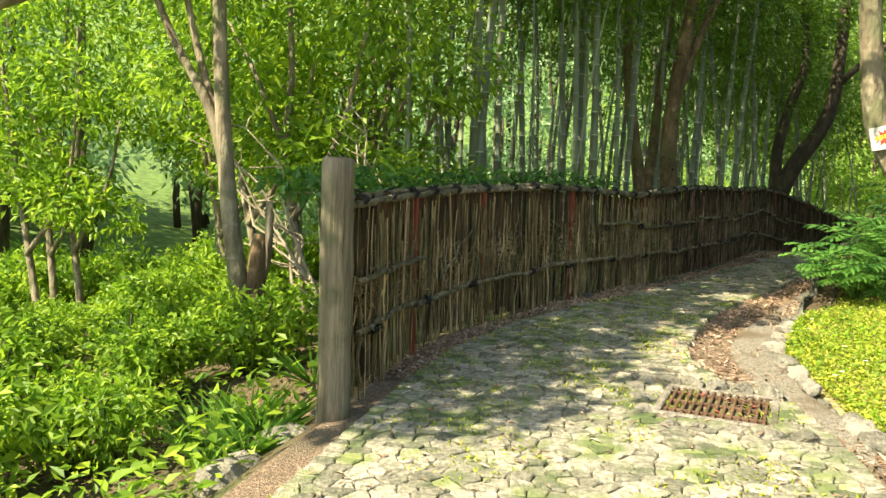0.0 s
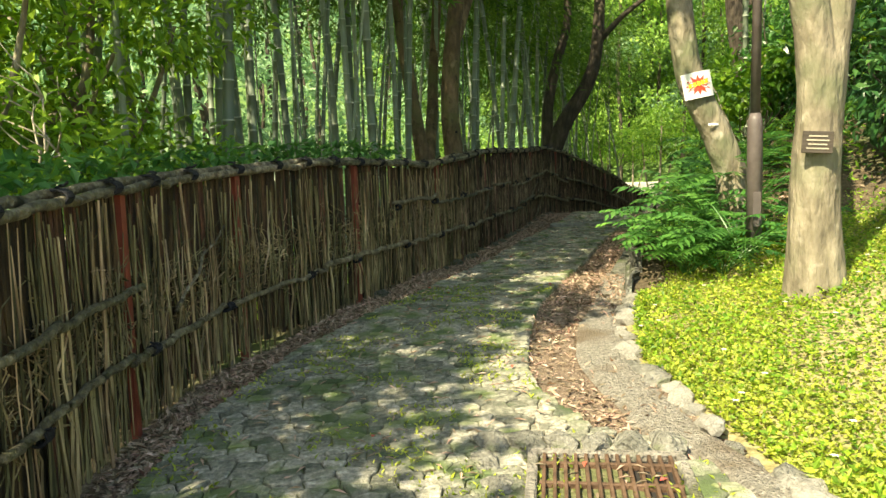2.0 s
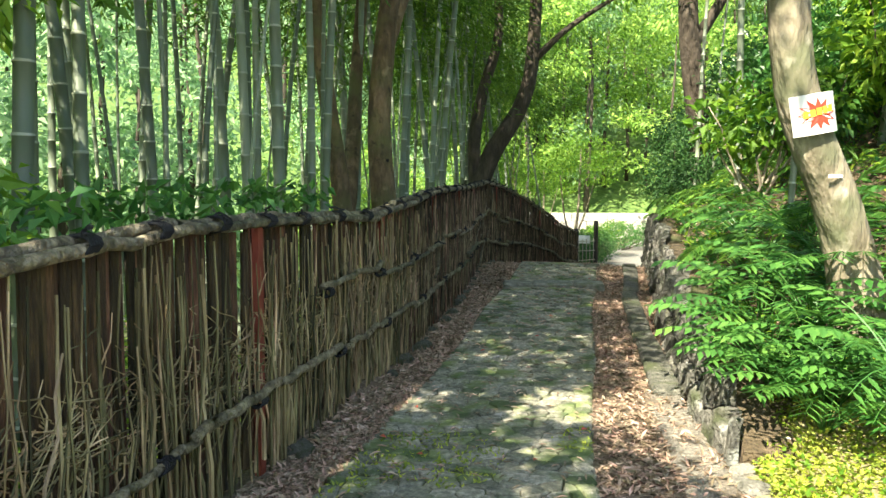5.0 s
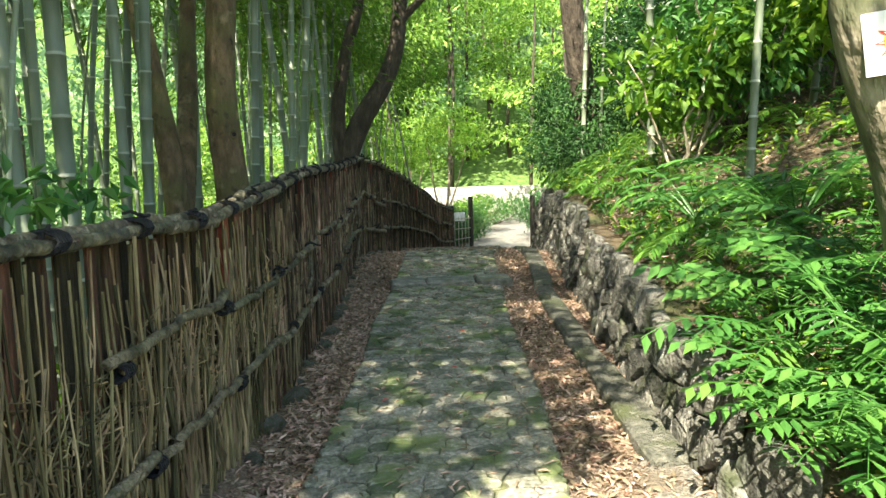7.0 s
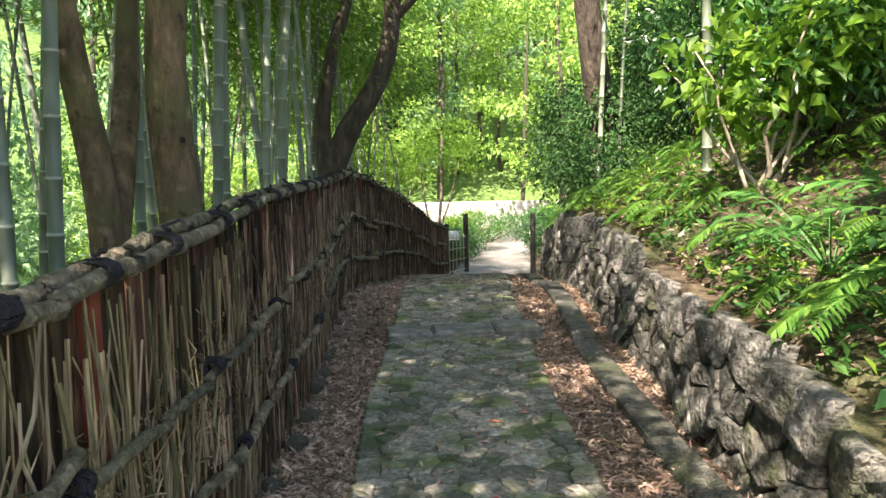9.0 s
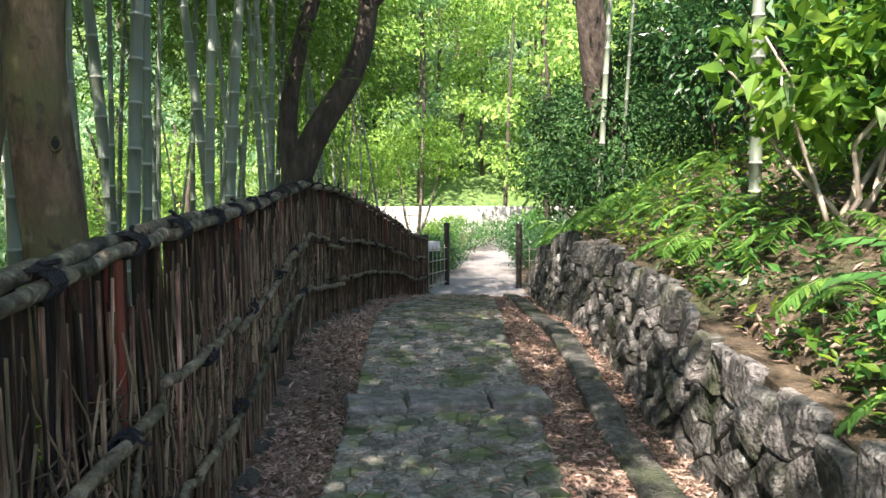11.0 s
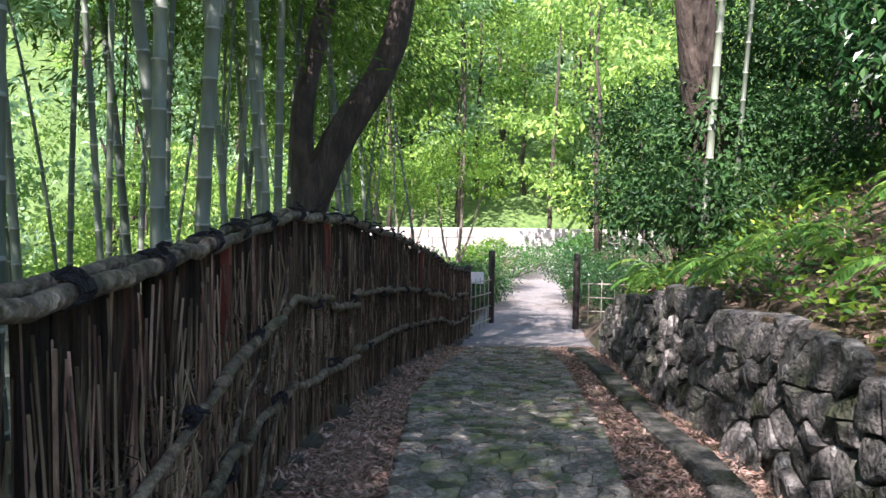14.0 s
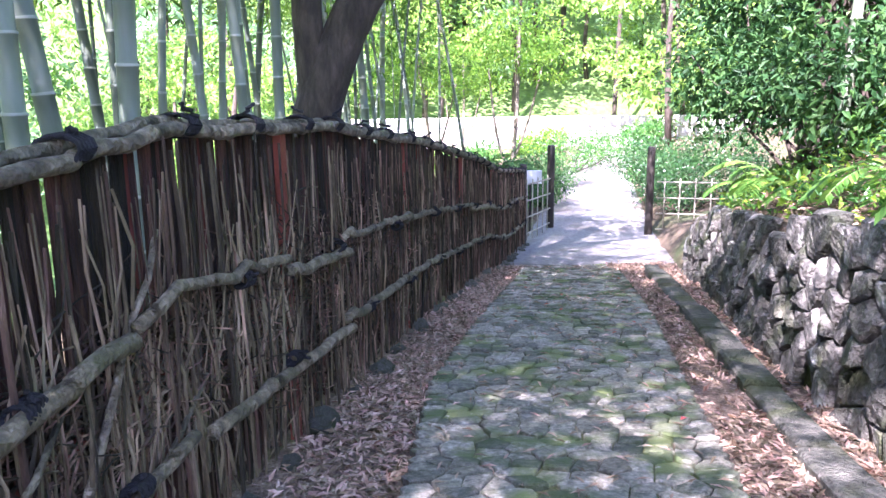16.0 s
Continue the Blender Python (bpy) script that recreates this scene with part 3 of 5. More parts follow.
# rocks round the grate, along the lawn's edge and by the post
edge_rocks = [rock(1, 0.75, 0.6, k, M["edgerock"], "edge_stone") for k in range(6)]
pale_rocks = [rock(1, 0.8, 0.6, 10 + k, M["edgepale"], "edge_stone") for k in range(4)]


def scatter_rock(meshes, x, y, size, label, group, sink=0.3):
    ob = thing("edge_stone", label, "stone", group, me=rng.choice(meshes))
    ob.location = (x, y, ground_z(x, y) - sink * size * 0.3 + (0.05 if 4 < y < 5.6 and 0.5 < x < 1.7 else 0))
    ob.rotation_euler, ob.scale = (0, 0, rng.uniform(0, 6.3)), (size, size, size)


for k in range(6):
    scatter_rock(edge_rocks, 0.66 + 0.15 * k, 5.14 - 0.035 * k, 0.095, "rough grey stone behind the drain grate", "stones round the drain")
for k in range(3):
    scatter_rock(edge_rocks, 0.6 + 0.02 * k, 4.95 - 0.22 * k, 0.08, "rough grey stone beside the drain grate", "stones round the drain")
for k in range(5):
    scatter_rock(edge_rocks, 0.75 + 0.17 * k, 4.27 - 0.03 * k, 0.075, "rough grey stone before the drain grate", "stones round the drain")
for x, y, hd, s in along(WALL, 2.6, 8.3, 0.15, 0.3):
    scatter_rock(pale_rocks if rng.random() < 0.55 else edge_rocks, x + rng.uniform(-0.05, 0.03), y, rng.uniform(0.055, 0.12), "weathered stone edging the ground cover", "lawn edging")
for x, y, sz in ((-1.5, 4.15, 0.17), (-1.62, 3.85, 0.14), (-1.55, 3.55, 0.19), (-1.72, 3.2, 0.18), (-1.6, 2.85, 0.14), (-1.35, 4.45, 0.1), (-1.78, 2.5, 0.2)):
    scatter_rock(edge_rocks, x, y, sz, "mossy grey stone edging the planted slope", "verge stones")

# ---- retaining wall ----
retaining = thing("retaining_wall", "low dry wall of rough grey field stones holding the bank", "wall", kind="structure")
wl = [(at_y(WALL, y), y) for y in np.arange(8.2, 21.7, 0.1)]
arc = np.concatenate([[0], np.cumsum([math.dist(a, b) for a, b in zip(wl, wl[1:])])])
WX, WY = np.array([p[0] for p in wl]), np.array([p[1] for p in wl])


def wall_at(s, h, out):
    """A place on the wall's face: s along it, h up, out from it towards the walk."""
    x, y = float(np.interp(s, arc, WX)), float(np.interp(s, arc, WY))
    x2, y2 = float(np.interp(s + 0.1, arc, WX)), float(np.interp(s + 0.1, arc, WY))
    dx, dy = x2 - x, y2 - y
    n = math.hypot(dx, dy) or 1
    if s > arc[-1] - 0.1:
        dx, dy, n = 0.5, 0.87, 1.0
    o = out - 0.12 * h
    return Vector((x - dy / n * o, y + dx / n * o, path_z(x, y) + h))


core = Geo()
cv, cf = [], []
ss = np.arange(0, arc[-1], 0.25)
for s in ss:
    y = float(np.interp(s, arc, WY))
    h = wall_h(y)
    cv += [wall_at(s, -0.1, 0.0), wall_at(s, h, -0.02), wall_at(s, h, -0.3), wall_at(s, -0.1, -0.35)]
for j in range(len(ss) - 1):
    for k in range(4):
        a, b = j * 4 + k, j * 4 + (k + 1) % 4
        cf.append((a, b, b + 4, a + 4))
cf += [(3, 2, 1, 0), tuple((len(ss) - 1) * 4 + k for k in range(4))]
core.add(cv, cf)
part("wall_core", core.mesh("wall_core", M["soil"]), retaining, "dark earth between the stones")
ws, h = [], 0.05
while h < 1.0:
    s = rng.random() * 0.2
    while s < arc[-1]:
        y = float(np.interp(s, arc, WY))
        if h < wall_h(y) - 0.03:
            ws.append((s + rng.uniform(-0.06, 0.06), h + rng.uniform(-0.05, 0.05)))
        s += rng.choice((0.12, 0.16, 0.2, 0.26, 0.36)) * rng.uniform(0.85, 1.15)
    h += 0.15
wall_shapes = cells(ws, 0.15, 0.006, 1.25)
STONES = []
for (s0, h0), poly in zip(ws, wall_shapes):
    if len(poly) >= 3:
        STONES.append((s0, h0, poly, rng.uniform(0.03, 0.075), rng.gauss(0, 0.13), rng.gauss(0, 0.13)))

# ---- brushwood fence ----
fence = thing("brushwood_fence", "tall weathered brushwood and bamboo fence tied with black rope", "fence")
fl = [(at_y(FENCE, y), y) for y in np.arange(4.3, 26.1, 0.1)]
farc = np.concatenate([[0], np.cumsum([math.dist(a, b) for a, b in zip(fl, fl[1:])])])
FX, FY = np.array([p[0] for p in fl]), np.array([p[1] for p in fl])
FLEN = float(farc[-1])
CAP = np.array([(4, 1.27), (6, 1.29), (8, 1.3), (9.6, 1.25), (10.2, 1.22), (11, 1.27), (12.2, 1.32), (14, 1.33), (16, 1.29), (17.2, 1.36), (17.9, 1.42), (19.2, 1.37), (22, 1.3), (27, 1.28)])


def cap_h(s):
    """The height of the cap rails, which dips and rises a little along the fence."""
    return float(np.interp(np.interp(s, farc, FY), CAP[:, 0], CAP[:, 1]))



def fence_at(s, h, out=0.0):
    """A place on the fence: s along it, h over the ground, out towards the walk."""
    x, y = float(np.interp(s, farc, FX)), float(np.interp(s, farc, FY))
    a, b = max(0, s - 0.3), min(FLEN, s + 0.3)
    dx, dy = float(np.interp(b, farc, FX) - np.interp(a, farc, FX)), float(np.interp(b, farc, FY) - np.interp(a, farc, FY))
    n = math.hypot(dx, dy)
    return Vector((x + dy / n * out, y - dx / n * out, path_z(x, y) + h))


def s_of_y(y):
    return float(np.interp(y, FY, farc))


# bark sheaths behind the twigs, with slits between them
sheath, sheath_old, sheath_red = Geo(), Geo(), Geo()
OLD = s_of_y(11.2)   # the brushwood is older and darker from here on
s = 0.02
while s < FLEN:
    w = rng.uniform(0.02, 0.055)
    if rng.random() > 0.008:
        lo, hi, o = rng.uniform(0.02, 0.1), cap_h(s) - rng.uniform(-0.01, 0.05), rng.uniform(-0.035, -0.005)
        if rng.random() < 0.015:
            lo = rng.uniform(0.3, 0.8)
        skew = rng.uniform(-0.03, 0.03)
        q = [fence_at(s, lo, o), fence_at(min(FLEN, s + w), lo, o + 0.006), fence_at(min(FLEN, s + w) + skew, hi, o + 0.006), fence_at(s + skew, hi, o)]
        back = [p + (fence_at(s, lo, o - 0.012) - fence_at(s, lo, o)) for p in q]
        strips = sheath if s < OLD + rng.uniform(-0.5, 0.5) else sheath_red if rng.random() < 0.02 else sheath_old
        strips.add(q + back, [(0, 1, 2, 3), (7, 6, 5, 4), (0, 4, 5, 1), (1, 5, 6, 2), (2, 6, 7, 3), (3, 7, 4, 0)])
    s += w + (rng.uniform(-0.006, 0.006) if rng.random() > 0.008 else rng.uniform(0.01, 0.02))
tagged(part("bark_sheath", sheath.mesh("bark_sheath", M["mat"]), fence, "dark brown bark strips packed behind the twigs"), kind="stuff")
tagged(part("bark_sheath", sheath_old.mesh("bark_sheath", M["mat_old"]), fence, "old bark strips behind the twigs, coloured dark for the shaded gaps"), kind="stuff")
tagged(part("bark_sheath", sheath_red.mesh("bark_sheath", M["sheath_red"]), fence, "single red-brown bark strips"), kind="stuff")
twigs_old = Geo()
TWIGS, twigs = [], Geo()


def twig(gm, pts, r0, r1, sides=5):
    gm.tube(pts, [r0 + (r1 - r0) * k / (len(pts) - 1) for k in range(len(pts))], sides)


s0, s1 = s_of_y(13.4), s_of_y(18.4)
s = 0.05
while s < FLEN:
    dense = 0.016 if s > OLD else 0.0145
    bundle = twigs_old if s > OLD + rng.uniform(-0.5, 0.5) else twigs
    lo, hi = rng.uniform(-0.02, 0.1), cap_h(s) - rng.uniform(0.01, 0.2)
    if rng.random() < (0.45 if s < OLD else 0.3):
        hi = rng.uniform(0.5, 0.95)
    lean, o = rng.gauss(0, 0.05), rng.uniform(0.008, 0.068)
    a, b = fence_at(s, lo, o), fence_at(min(FLEN, max(0, s + lean)), hi, o)
    pts = bent(a, b, 4, 0.01, rng)
    r = rng.choice((0.004, 0.005, 0.006, 0.008, 0.0105)) * rng.uniform(0.85, 1.15)
    if s0 < s < s1 and len(TWIGS) < 260:
        TWIGS.append((pts, r * 0.8))
    else:
        twig(bundle, pts, r, r * 0.65, 4)
    if rng.random() < 0.35:
        c = pts[2]
        twig(bundle, bent(c, c + (fence_at(min(FLEN, s + 0.3), 0, 0) - fence_at(s, 0, 0)) * rng.uniform(-0.8, 0.8) + Vector((0, 0, rng.uniform(0.05, 0.3))), 2, 0.01, rng), r * 0.5, r * 0.25, 3)
    s += dense * rng.uniform(0.3, 1.8) * (2.4 if noise.noise((s * 1.7, 0.0, 4.0)) < -0.12 else 1.0)
# tangled brush packed crosswise along the middle
for k in range(7600):
    s = rng.uniform(0.2, FLEN - 0.4) if k < 4200 else rng.uniform(OLD, s_of_y(20))
    h = rng.gauss(0.62, 0.12) if s < s_of_y(17) else rng.gauss(0.55, 0.25)
    if h < 0.05 or h > 1.15:
        continue
    a = fence_at(s, h, rng.uniform(0.0, 0.05))
    b = fence_at(min(FLEN, max(0, s + rng.uniform(-0.3, 0.3))), h + rng.gauss(0, 0.12), rng.uniform(0.0, 0.05))
    twig(twigs_old if s > OLD else twigs, bent(a, b, 3, 0.02, rng), 0.004, 0.002, 3)
tagged(part("brushwood", twigs.mesh("brushwood", M["twig"]), fence, "thin brown and tan twigs standing close together"), kind="stuff")
tagged(part("brushwood", twigs_old.mesh("brushwood", M["twig_old"]), fence, "thin grey-brown weathered twigs"), kind="stuff")
# paler sticks slipped in aslant
slant = Geo()
for k in range(420):
    s = rng.uniform(0.3, FLEN - 0.4) if k % 3 == 0 else rng.uniform(s_of_y(9.5), s_of_y(17.4))
    h, ln, tilt = rng.uniform(0.02, 0.6), rng.uniform(0.3, 0.85), rng.gauss(0, 0.22)
    a, b = fence_at(s, h, rng.uniform(0.03, 0.055)), fence_at(min(FLEN, max(0, s + ln * math.sin(tilt))), min(1.2, h + ln * math.cos(tilt)), rng.uniform(0.035, 0.07))
    r = rng.uniform(0.0035, 0.0075)
    twig(slant, bent(a, b, 4, 0.01, rng), r, r * 0.6, 5)
tagged(part("slanting_stick", slant.mesh("slanting_stick", M["slant"]), fence, "pale dry sticks wedged aslant into the brushwood"), kind="stuff")
# a few loose branches leaning against the fence
for y, h0, y2, h1 in ((6.2, 0.55, 6.9, 0.95), (15.2, 0.35, 16.0, 0.75), (15.6, 0.05, 16.6, 0.55), (12.0, 0.5, 12.5, 0.9), (16.0, 0.5, 16.4, 1.05)):
    gm = Geo()
    twig(gm, bent(fence_at(s_of_y(y), h0, 0.07), fence_at(s_of_y(y2), h1, 0.05), 5, 0.015, rng), 0.014, 0.008, 6)
    part("loose_branch", gm.mesh("loose_branch", M["rail"], True), fence, "pale bare branch caught in the fence")


def cane(s_a, s_b, h, out, r, wob=0.004, mat="rail"):
    """A bamboo rail that follows the fence, with the swellings of its joints."""
    n = max(3, int((s_b - s_a) / 0.12))
    pts, rad = [], []
    for k in range(n + 1):
        s = s_a + (s_b - s_a) * k / n
        hh = h(s) if callable(h) else h
        pts.append(fence_at(s, hh + rng.gauss(0, wob), out + rng.gauss(0, wob * 0.6)))
        rad.append(r * rng.uniform(0.97, 1.03))
        if k % 3 == 1 and k < n:
            q = fence_at(s + 0.012, hh, out)
            pts += [pts[-1] + (q - pts[-1]) * 0.5, q]
            rad += [rad[-1] * 1.13, rad[-1]]
    gm = Geo()
    gm.tube(pts, rad, 8)
    return gm.mesh("rail", M[mat], True)


# the cap: two canes laid side by side, lap joined
s = 0.0
while s < FLEN - 0.3:
    e = min(FLEN, s + rng.uniform(1.6, 2.3))
    part("top_rail", cane(s, e, (lambda q, d=rng.uniform(-0.01, 0.012): cap_h(q) + d), 0.04, rng.uniform(0.021, 0.027), 0.006), fence, "weathered tan bamboo cap rail")
    s = e - rng.uniform(0.0, 0.12)
s = 0.0
while s < FLEN - 0.3:
    e = min(FLEN, s + rng.uniform(1.7, 2.6))
    part("top_rail", cane(s, e, (lambda q, d=rng.uniform(0.01, 0.03): cap_h(q) + d), -0.012, rng.uniform(0.02, 0.027), 0.006), fence, "weathered tan bamboo cap rail")
    s = e - rng.uniform(0.0, 0.1)
for base_h in (0.82, 0.42):
    s = 0.1
    while s < FLEN - 0.4:
        e = min(FLEN, s + rng.uniform(0.7, 1.9))
        part("cross_rail", cane(s, e, base_h + rng.uniform(-0.05, 0.05), 0.085, rng.uniform(0.017, 0.026), 0.01, "rail_old"), fence, "mossy bamboo cross rail")
        s = e + rng.uniform(-0.1, 0.12)
        if base_h > 0.6 and float(np.interp(s, farc, FY)) < 9.2:
            s = s_of_y(9.3)


def tie(s, h, r, out=0.01, flat=0.95):
    """A lashing of black rope: three turns and two loose ends."""
    gm = Geo()
    for t in range(5):
        c = s + (t - 2) * 0.014
        ring = []
        for k in range(11):
            a = 2 * math.pi * k / 10
            ring.append(fence_at(min(FLEN, max(0, c + 0.012 * math.sin(a))), h + r * flat * math.sin(a), out + r * 1.25 * math.cos(a)))
        gm.tube(ring, 0.0065, 5, False)
    for t in (-1, 1):
        a = fence_at(min(FLEN, max(0, s)), h + r, out + 0.02)
        gm.tube(bent(a, a + Vector((rng.uniform(-0.05, 0.05), rng.uniform(-0.05, 0.05), rng.uniform(-0.04, 0.03))), 3, 0.01, rng), 0.007, 4)
    return gm.mesh("rope_tie", M["rope"])


s = 0.25
while s < FLEN:
    part("rope_tie", tie(s, cap_h(s) + 0.01, 0.051, 0.013, 0.68), fence, "black rope lashing")
    s += rng.uniform(0.42, 0.6)
for base_h in (0.82, 0.42):
    s = 0.4
    while s < FLEN:
        if base_h < 0.6 or s > s_of_y(9.3):
            part("rope_tie", tie(s, base_h, 0.0245, 0.083), fence, "black rope lashing")
        s += rng.uniform(0.8, 1.2)
for y in (5.75, 7.1, 8.72, 10.5, 12.25, 13.9, 15.6, 17.35, 19.2, 21.0, 22.8, 24.6):
    p = fence_at(s_of_y(y), -0.1, 0.012)
    hd = math.atan2(fence_at(s_of_y(y) + 0.2, 0, 0).y - fence_at(s_of_y(y), 0, 0).y, fence_at(s_of_y(y) + 0.2, 0, 0).x - fence_at(s_of_y(y), 0, 0).x)
    gm = Geo().box(Matrix.Translation(p) @ Matrix.Rotation(hd, 4, "Z"), 0.055, 0.035, cap_h(s_of_y(y)) + 0.08, 0.004)
    part("steel_post", gm.mesh("steel_post", M["redsteel"]), fence, "red painted steel post")
for ya, yb in ((15.0, 17.3), (12.3, 13.8)):
    gm = Geo()
    gm.tube([fence_at(s_of_y(y), 0.6, 0.0) for y in np.linspace(ya, yb, 8)], 0.02, 4)
    part("steel_rail", gm.mesh("steel_rail", M["redsteel"]), fence, "red painted steel rail")
# footing stones
footing = thing("fence_footing", "row of low mossy stones along the foot of the fence", "footing", kind="structure")
foot_meshes = [rock(1, 0.6, 0.5, 30 + k, M["kerbstone"], "footing_stone") for k in range(5)]
s = s_of_y(9)
while s < FLEN:
    p = fence_at(s, -0.01, 0.09 + rng.uniform(-0.02, 0.03))
    ob = part("footing_stone", rng.choice(foot_meshes), footing)
    sz = rng.uniform(0.06, 0.14)
    ob.location, ob.scale = p, (sz, sz, sz)
    q = fence_at(s + 0.2, 0, 0) - fence_at(s, 0, 0)
    ob.rotation_euler = (0, 0, math.atan2(q.y, q.x) + rng.uniform(-0.3, 0.3))
    s += rng.uniform(0.22, 0.6)

# ---- posts and gate ----
def round_post(name, x, y, z, h, r, mat, label, category, chamfer=0.015, lean=(0, 0)):
    gm = Geo()
    n = 9
    pts = [(lean[0] * k / n, lean[1] * k / n, h * k / n) for k in range(n)] + [(lean[0], lean[1], h - chamfer), (lean[0], lean[1], h)]
    rad = [r * rng.uniform(0.97, 1.03) for _ in range(n)] + [r, r - chamfer]
    gm.tube(pts, rad, 14)
    return thing(name, label, category, at=(x, y, z), me=gm.mesh(name, mat, True))


end_post = round_post("end_post", -1.2, 4.17, 0.3, 1.67, 0.098, M["postwood"], "tall round weathered wooden post ending the brushwood fence", "post")
round_post("fence_end_post", 9.04, 26.12, path_z(9.0, 26.1) - 0.1, 1.5, 0.06, M["darkwood"], "dark wooden post at the far end of the fence", "post")
for x, y in ((10.41, 27.75), (11.77, 26.31)):
    round_post("gate_post", x, y, path_z(x, y) - 0.1, 1.78, 0.075, M["darkwood"], "dark round wooden gate post beside the walk", "post")


def lattice(a, b, h):
    """A see-through panel of thin bamboo canes between two plan points."""
    ob = thing("bamboo_lattice", "low open lattice of thin pale bamboo beside the gate", "fence", "gate lattices")
    a, b = Vector((*a, path_z(*a))), Vector((*b, path_z(*b)))
    for k in range(5):
        p = a.lerp(b, (k + 0.5) / 5)
        part("upright", Geo().tube([p - Vector((0, 0, 0.05)), p + Vector((0, 0, h))], 0.012, 6).mesh("upright", M["lattice"], True), ob)
    for k in range(4):
        z = Vector((0, 0, 0.12 + (h - 0.2) * k / 3))
        part("crosspiece", Geo().tube([a + z, b + z], 0.014, 6).mesh("crosspiece", M["lattice"], True), ob)


lattice((9.12, 26.25), (10.36, 27.68), 1.1)
lattice((11.85, 26.2), (12.9, 25.3), 1.1)
notice = thing("notice_board", "small white notice board behind the bamboo lattice", "sign", at=(9.9, 27.6, path_z(9.9, 27.6)))
part("board", Geo().box(pose(0, 0, 0.95, 0, 0, -28), 0.42, 0.02, 0.26, 0.004).mesh("board", M["white"]), notice)
part("stake", Geo().tube([(0, 0.03, -0.1), (0, 0.03, 1.15)], 0.02, 6).mesh("stake", M["darkwood"]), notice)

# pale stone wall beyond the gate
far_wall = thing("far_stone_wall", "long pale sunlit stone wall beyond the garden", "wall", kind="structure")
FARW = [(8, 50.0), (14, 48.0), (19, 46.8), (23, 45.4), (27, 42.8), (31, 39)]
fw = [Vector((x, y, 0)) for x, y in FARW]
for a, b in zip(fw, fw[1:]):
    n = int((b - a).length / 0.7)
    for k in range(n):
        for row in range(3):
            p = a.lerp(b, (k + 0.5 + 0.25 * (row % 2)) / n)
            gm = Geo().box(pose(p.x, p.y, -0.75 + row * 0.5, 0, 0, math.degrees(math.atan2(b.y - a.y, b.x - a.x))), 0.69, 0.4 + rng.uniform(-0.03, 0.05), 0.49, 0.03)
            part("block", gm.mesh("block", M["palewall"]), far_wall)


# ---- bamboo ----
def culm_mesh(height, r, seed, lean):
    """A jointed bamboo stem that bows towards its tip."""
    rnd = random.Random(seed)
    pts, rad, node_faces, z = [], [], [], 0.0
    gap = 0.2
    dx, dy = lean
    while z < height:
        k = z / height
        c = Vector((dx * k + dx * 1.6 * k ** 3, dy * k + dy * 1.6 * k ** 3, z))
        rr = r * (1 - 0.72 * k ** 1.6)
        for off, f in ((-0.012, 1.0), (-0.004, 1.1), (0.006, 1.1), (0.014, 0.95)):
            pts.append(c + Vector((0, 0, off)))
            rad.append(rr * f)
        z += gap
        gap = min(0.36, gap + 0.025) * rnd.uniform(0.95, 1.05)
    gm = Geo()
    gm.tube(pts, rad, 8)
    me = gm.mesh("culm", [M["culm"], M["node"]], True)
    idx = [1 if (f // 8) % 4 in (1, 2) and f < (len(pts) - 1) * 8 else 0 for f in range(len(me.polygons))]
    me.polygons.foreach_set("material_index", idx)
    return me


def bamboo_leaves(height, lean, seed, count, low):
    """Sprays of narrow leaves on thin side twigs."""
    rnd = np.random.default_rng(seed)
    sprays = count // 14
    k = low + (1 - low) * rnd.random(sprays) ** 0.7
    base = np.stack([lean[0] * (k + 1.6 * k ** 3), lean[1] * (k + 1.6 * k ** 3), k * height], 1)
    a = rnd.random(sprays) * 6.283
    reach = (0.35 + 1.15 * rnd.random(sprays)) * (0.75 + 0.45 * k)
    tip = base + np.stack([np.cos(a) * reach, np.sin(a) * reach, 0.25 * reach * rnd.normal(size=sprays)], 1)
    pos = np.repeat(tip, 14, 0) + rnd.normal(size=(sprays * 14, 3)) * np.array([0.16, 0.16, 0.1])
    d = np.repeat(tip - base, 14, 0) + rnd.normal(size=(sprays * 14, 3)) * 0.5 - np.array([0, 0, 0.45])
    n = rnd.normal(size=(sprays * 14, 3)) * 0.5 + np.array([0, 0, 1])
    ln = 0.13 + 0.09 * rnd.random(sprays * 14)
    return leaf_mesh("foliage", pos, d, n, ln, ln * 0.22, M["leaf_bamboo"], 0.1)


KINDS = []
for k, (h, r, lean, low) in enumerate(((10.5, 0.058, (-0.5, 0.2), 0.54), (9.5, 0.047, (0.35, -0.25), 0.54), (11.0, 0.052, (0.1, 0.5), 0.54), (8.5, 0.034, (-0.2, -0.4), 0.56), (7.0, 0.022, (0.3, 0.35), 0.48), (9.8, 0.04, (-0.7, 0.1), 0.54))):
    ob = thing("bamboo", "tall green jointed bamboo with fine leaves above the fence" if k < 4 else "slender young green bamboo stem with sparse leaves", "bamboo", "bamboo grove")
    part("culm", culm_mesh(h, r, k, lean), ob, "smooth grey-green jointed stem")
    part("foliage", bamboo_leaves(h, lean, 40 + k, 1600 if k < 4 else 900, low), ob, "narrow light green leaves")
    KINDS.append(ob)
